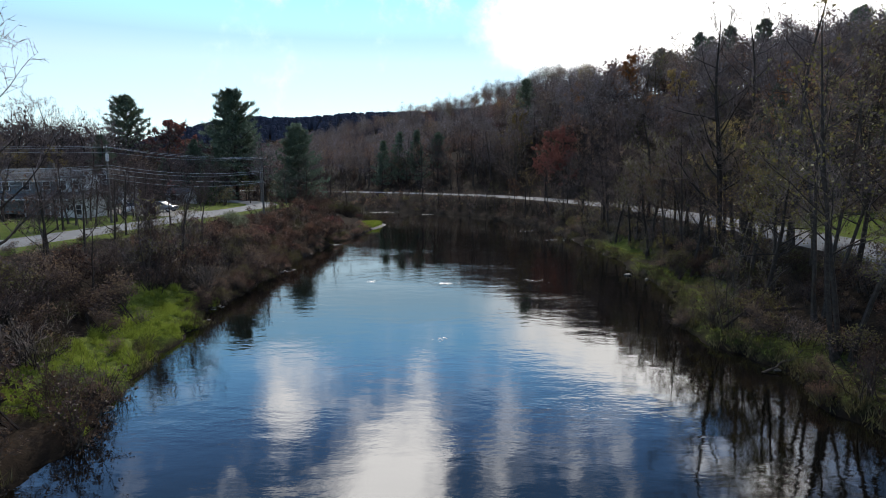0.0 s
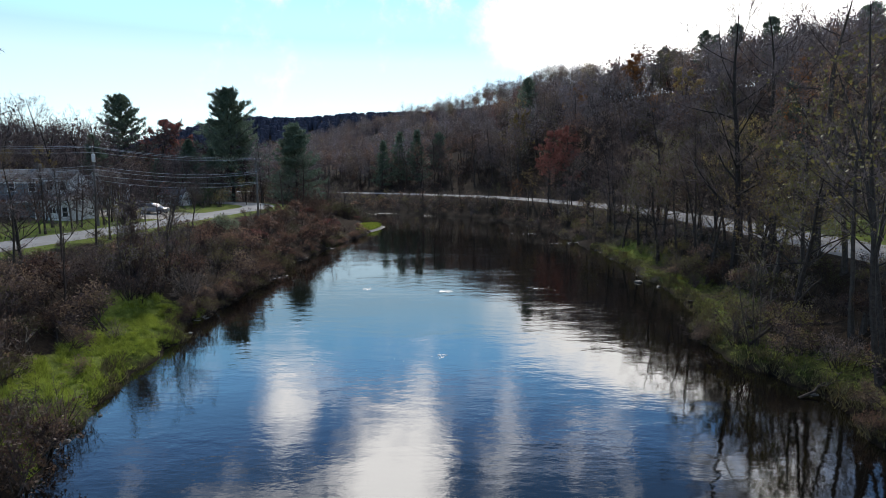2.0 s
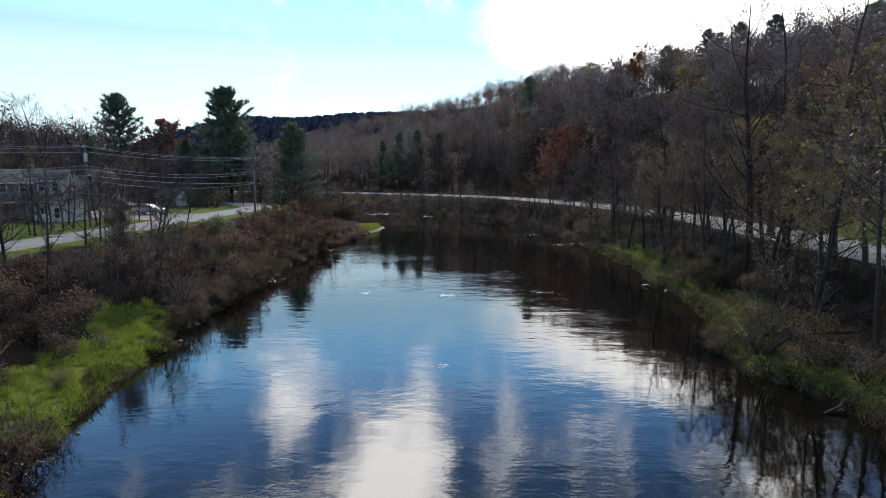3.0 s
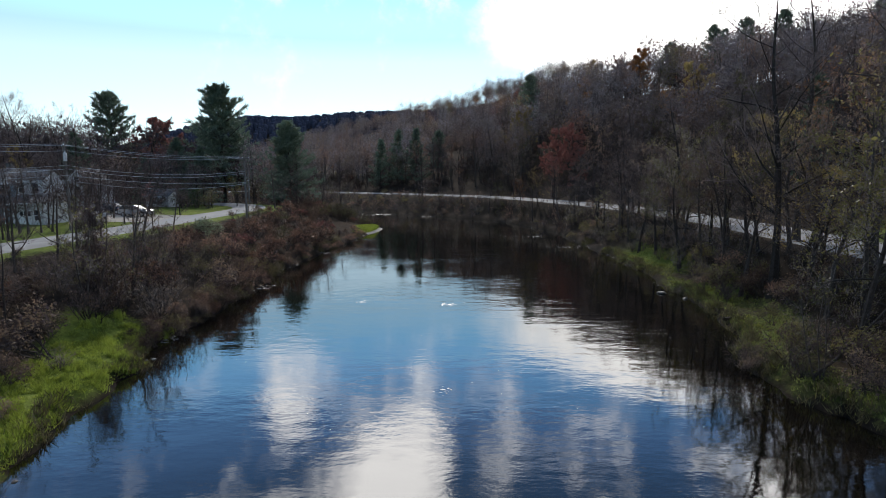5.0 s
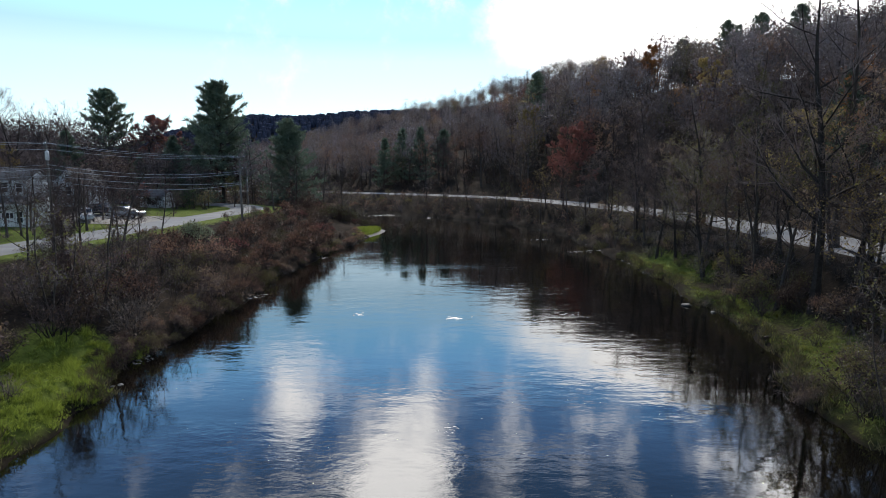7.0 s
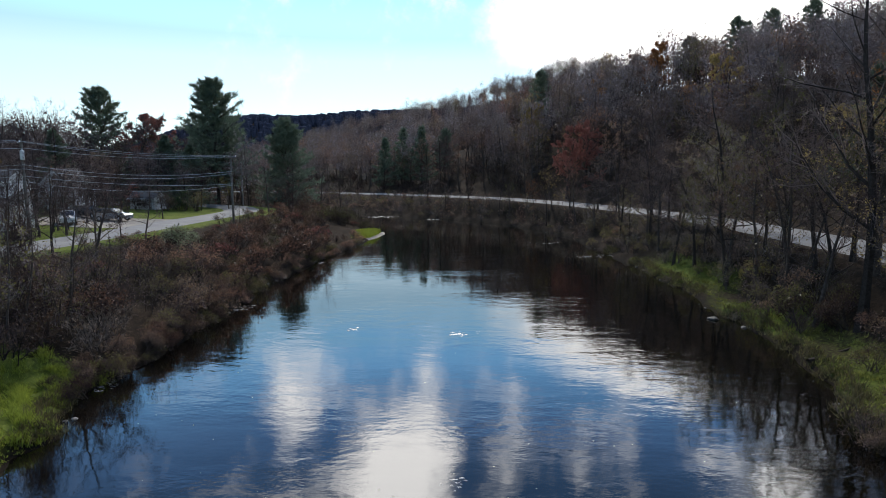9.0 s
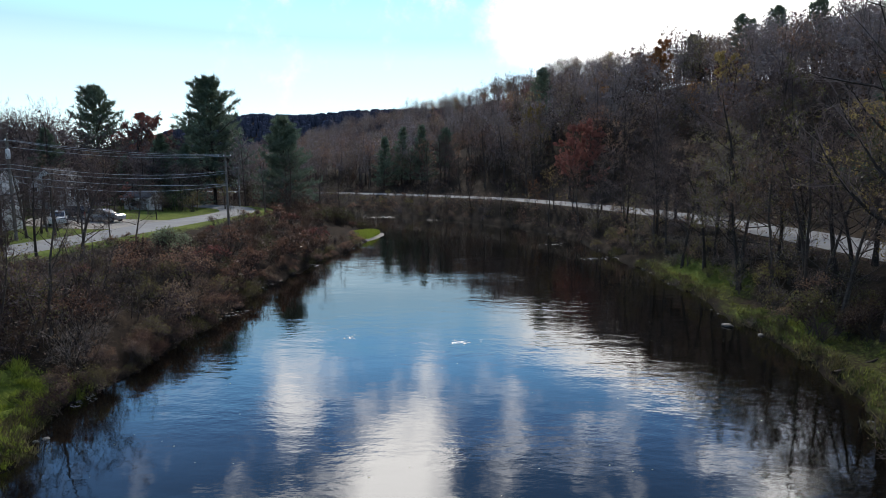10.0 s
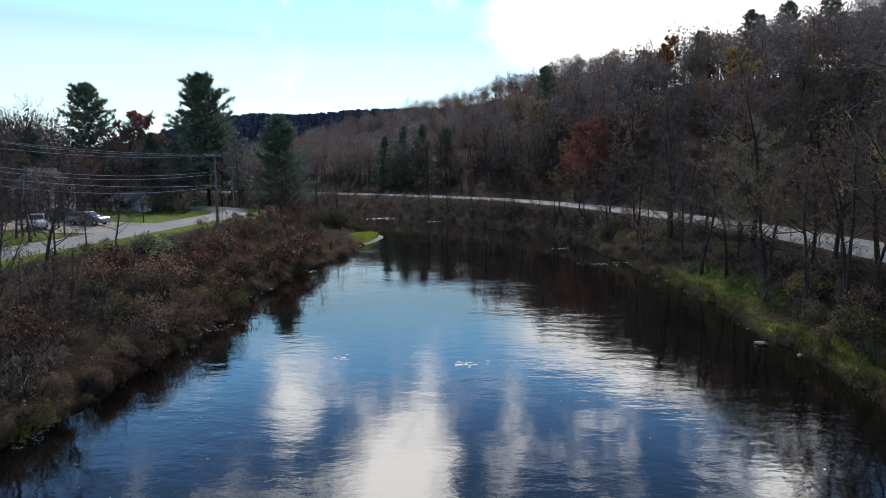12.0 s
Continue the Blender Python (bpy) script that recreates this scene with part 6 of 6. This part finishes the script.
def fallen_log(a, b, r, label, limbs=4):
    s = Soup()
    a, b = np.array(a, float), np.array(b, float)
    u = np.linspace(0, 1, 8)
    pts = a + (b - a) * u[:, None] + rng.normal(size=(8, 3)) * 0.05
    s.tube(pts, r * (1 - 0.6 * u), 7)
    for k in range(limbs):
        p, d = along(pts, rng.uniform(0.35, 0.95))
        s.tube(path_up(rng, p, d + rng.normal(size=3) * 0.5, rng.uniform(0.6, 1.6), 4, 0.15, 0.05), [r * 0.35, r * 0.25, r * 0.15, 0.008], 4)
    tagged(new("fallen_log", s.mesh("fallen_log", [BARK])), label, "log")


fallen_log((16.0, 35.4, 0.6), (19.9, 35.9, 4.4), 0.09, "dark dead tree leaning over the bank", 2)
fallen_log((16.8, 47.6, 0.45), (20.5, 49.5, 0.7), 0.13, "pale dead log lying on the grassy bank", 2)
fallen_log((17.2, 39.0, 0.5), (20.0, 41.5, 1.2), 0.1, "dead log lying in the brush", 3)


def floating_leaves():
    """Pale leaf flecks adrift on the river, too many to count; they also paint its sparkles."""
    s = Soup()
    n = 240
    y = rng.uniform(30, 135, n)
    P = np.array(RIVER)
    c, hw = np.interp(y, P[:18, 1], P[:18, 0]), np.interp(y, P[:18, 1], P[:18, 2])
    x = c + hw * rng.uniform(-0.85, 0.85, n)
    a = rng.uniform(0, 6.28, n)
    r = rng.uniform(0.012, 0.024, n) * (0.8 + y / 60)
    for k in range(n):
        t = a[k] + np.arange(5) * 6.283 / 5
        ring = np.stack([x[k] + r[k] * np.cos(t), y[k] + r[k] * np.sin(t), np.full(5, 0.006) + 0.002 * np.sin(2 * t)], -1)
        s.add(np.concatenate([ring, [[x[k], y[k], 0.005]]]), [(i, (i + 1) % 5, 5) for i in range(5)])
    tagged(new("floating_leaves", s.mesh("floating_leaves", [LEAF["pale"]])), "pale leaf flecks on the river, doubling as painted sparkles", "leaves", kind="stuff")


floating_leaves()
fallen_log((15.4, 29.0, 0.02), (18.0, 30.4, 0.75), 0.07, "pale bleached driftwood branch at the water's edge", 7)
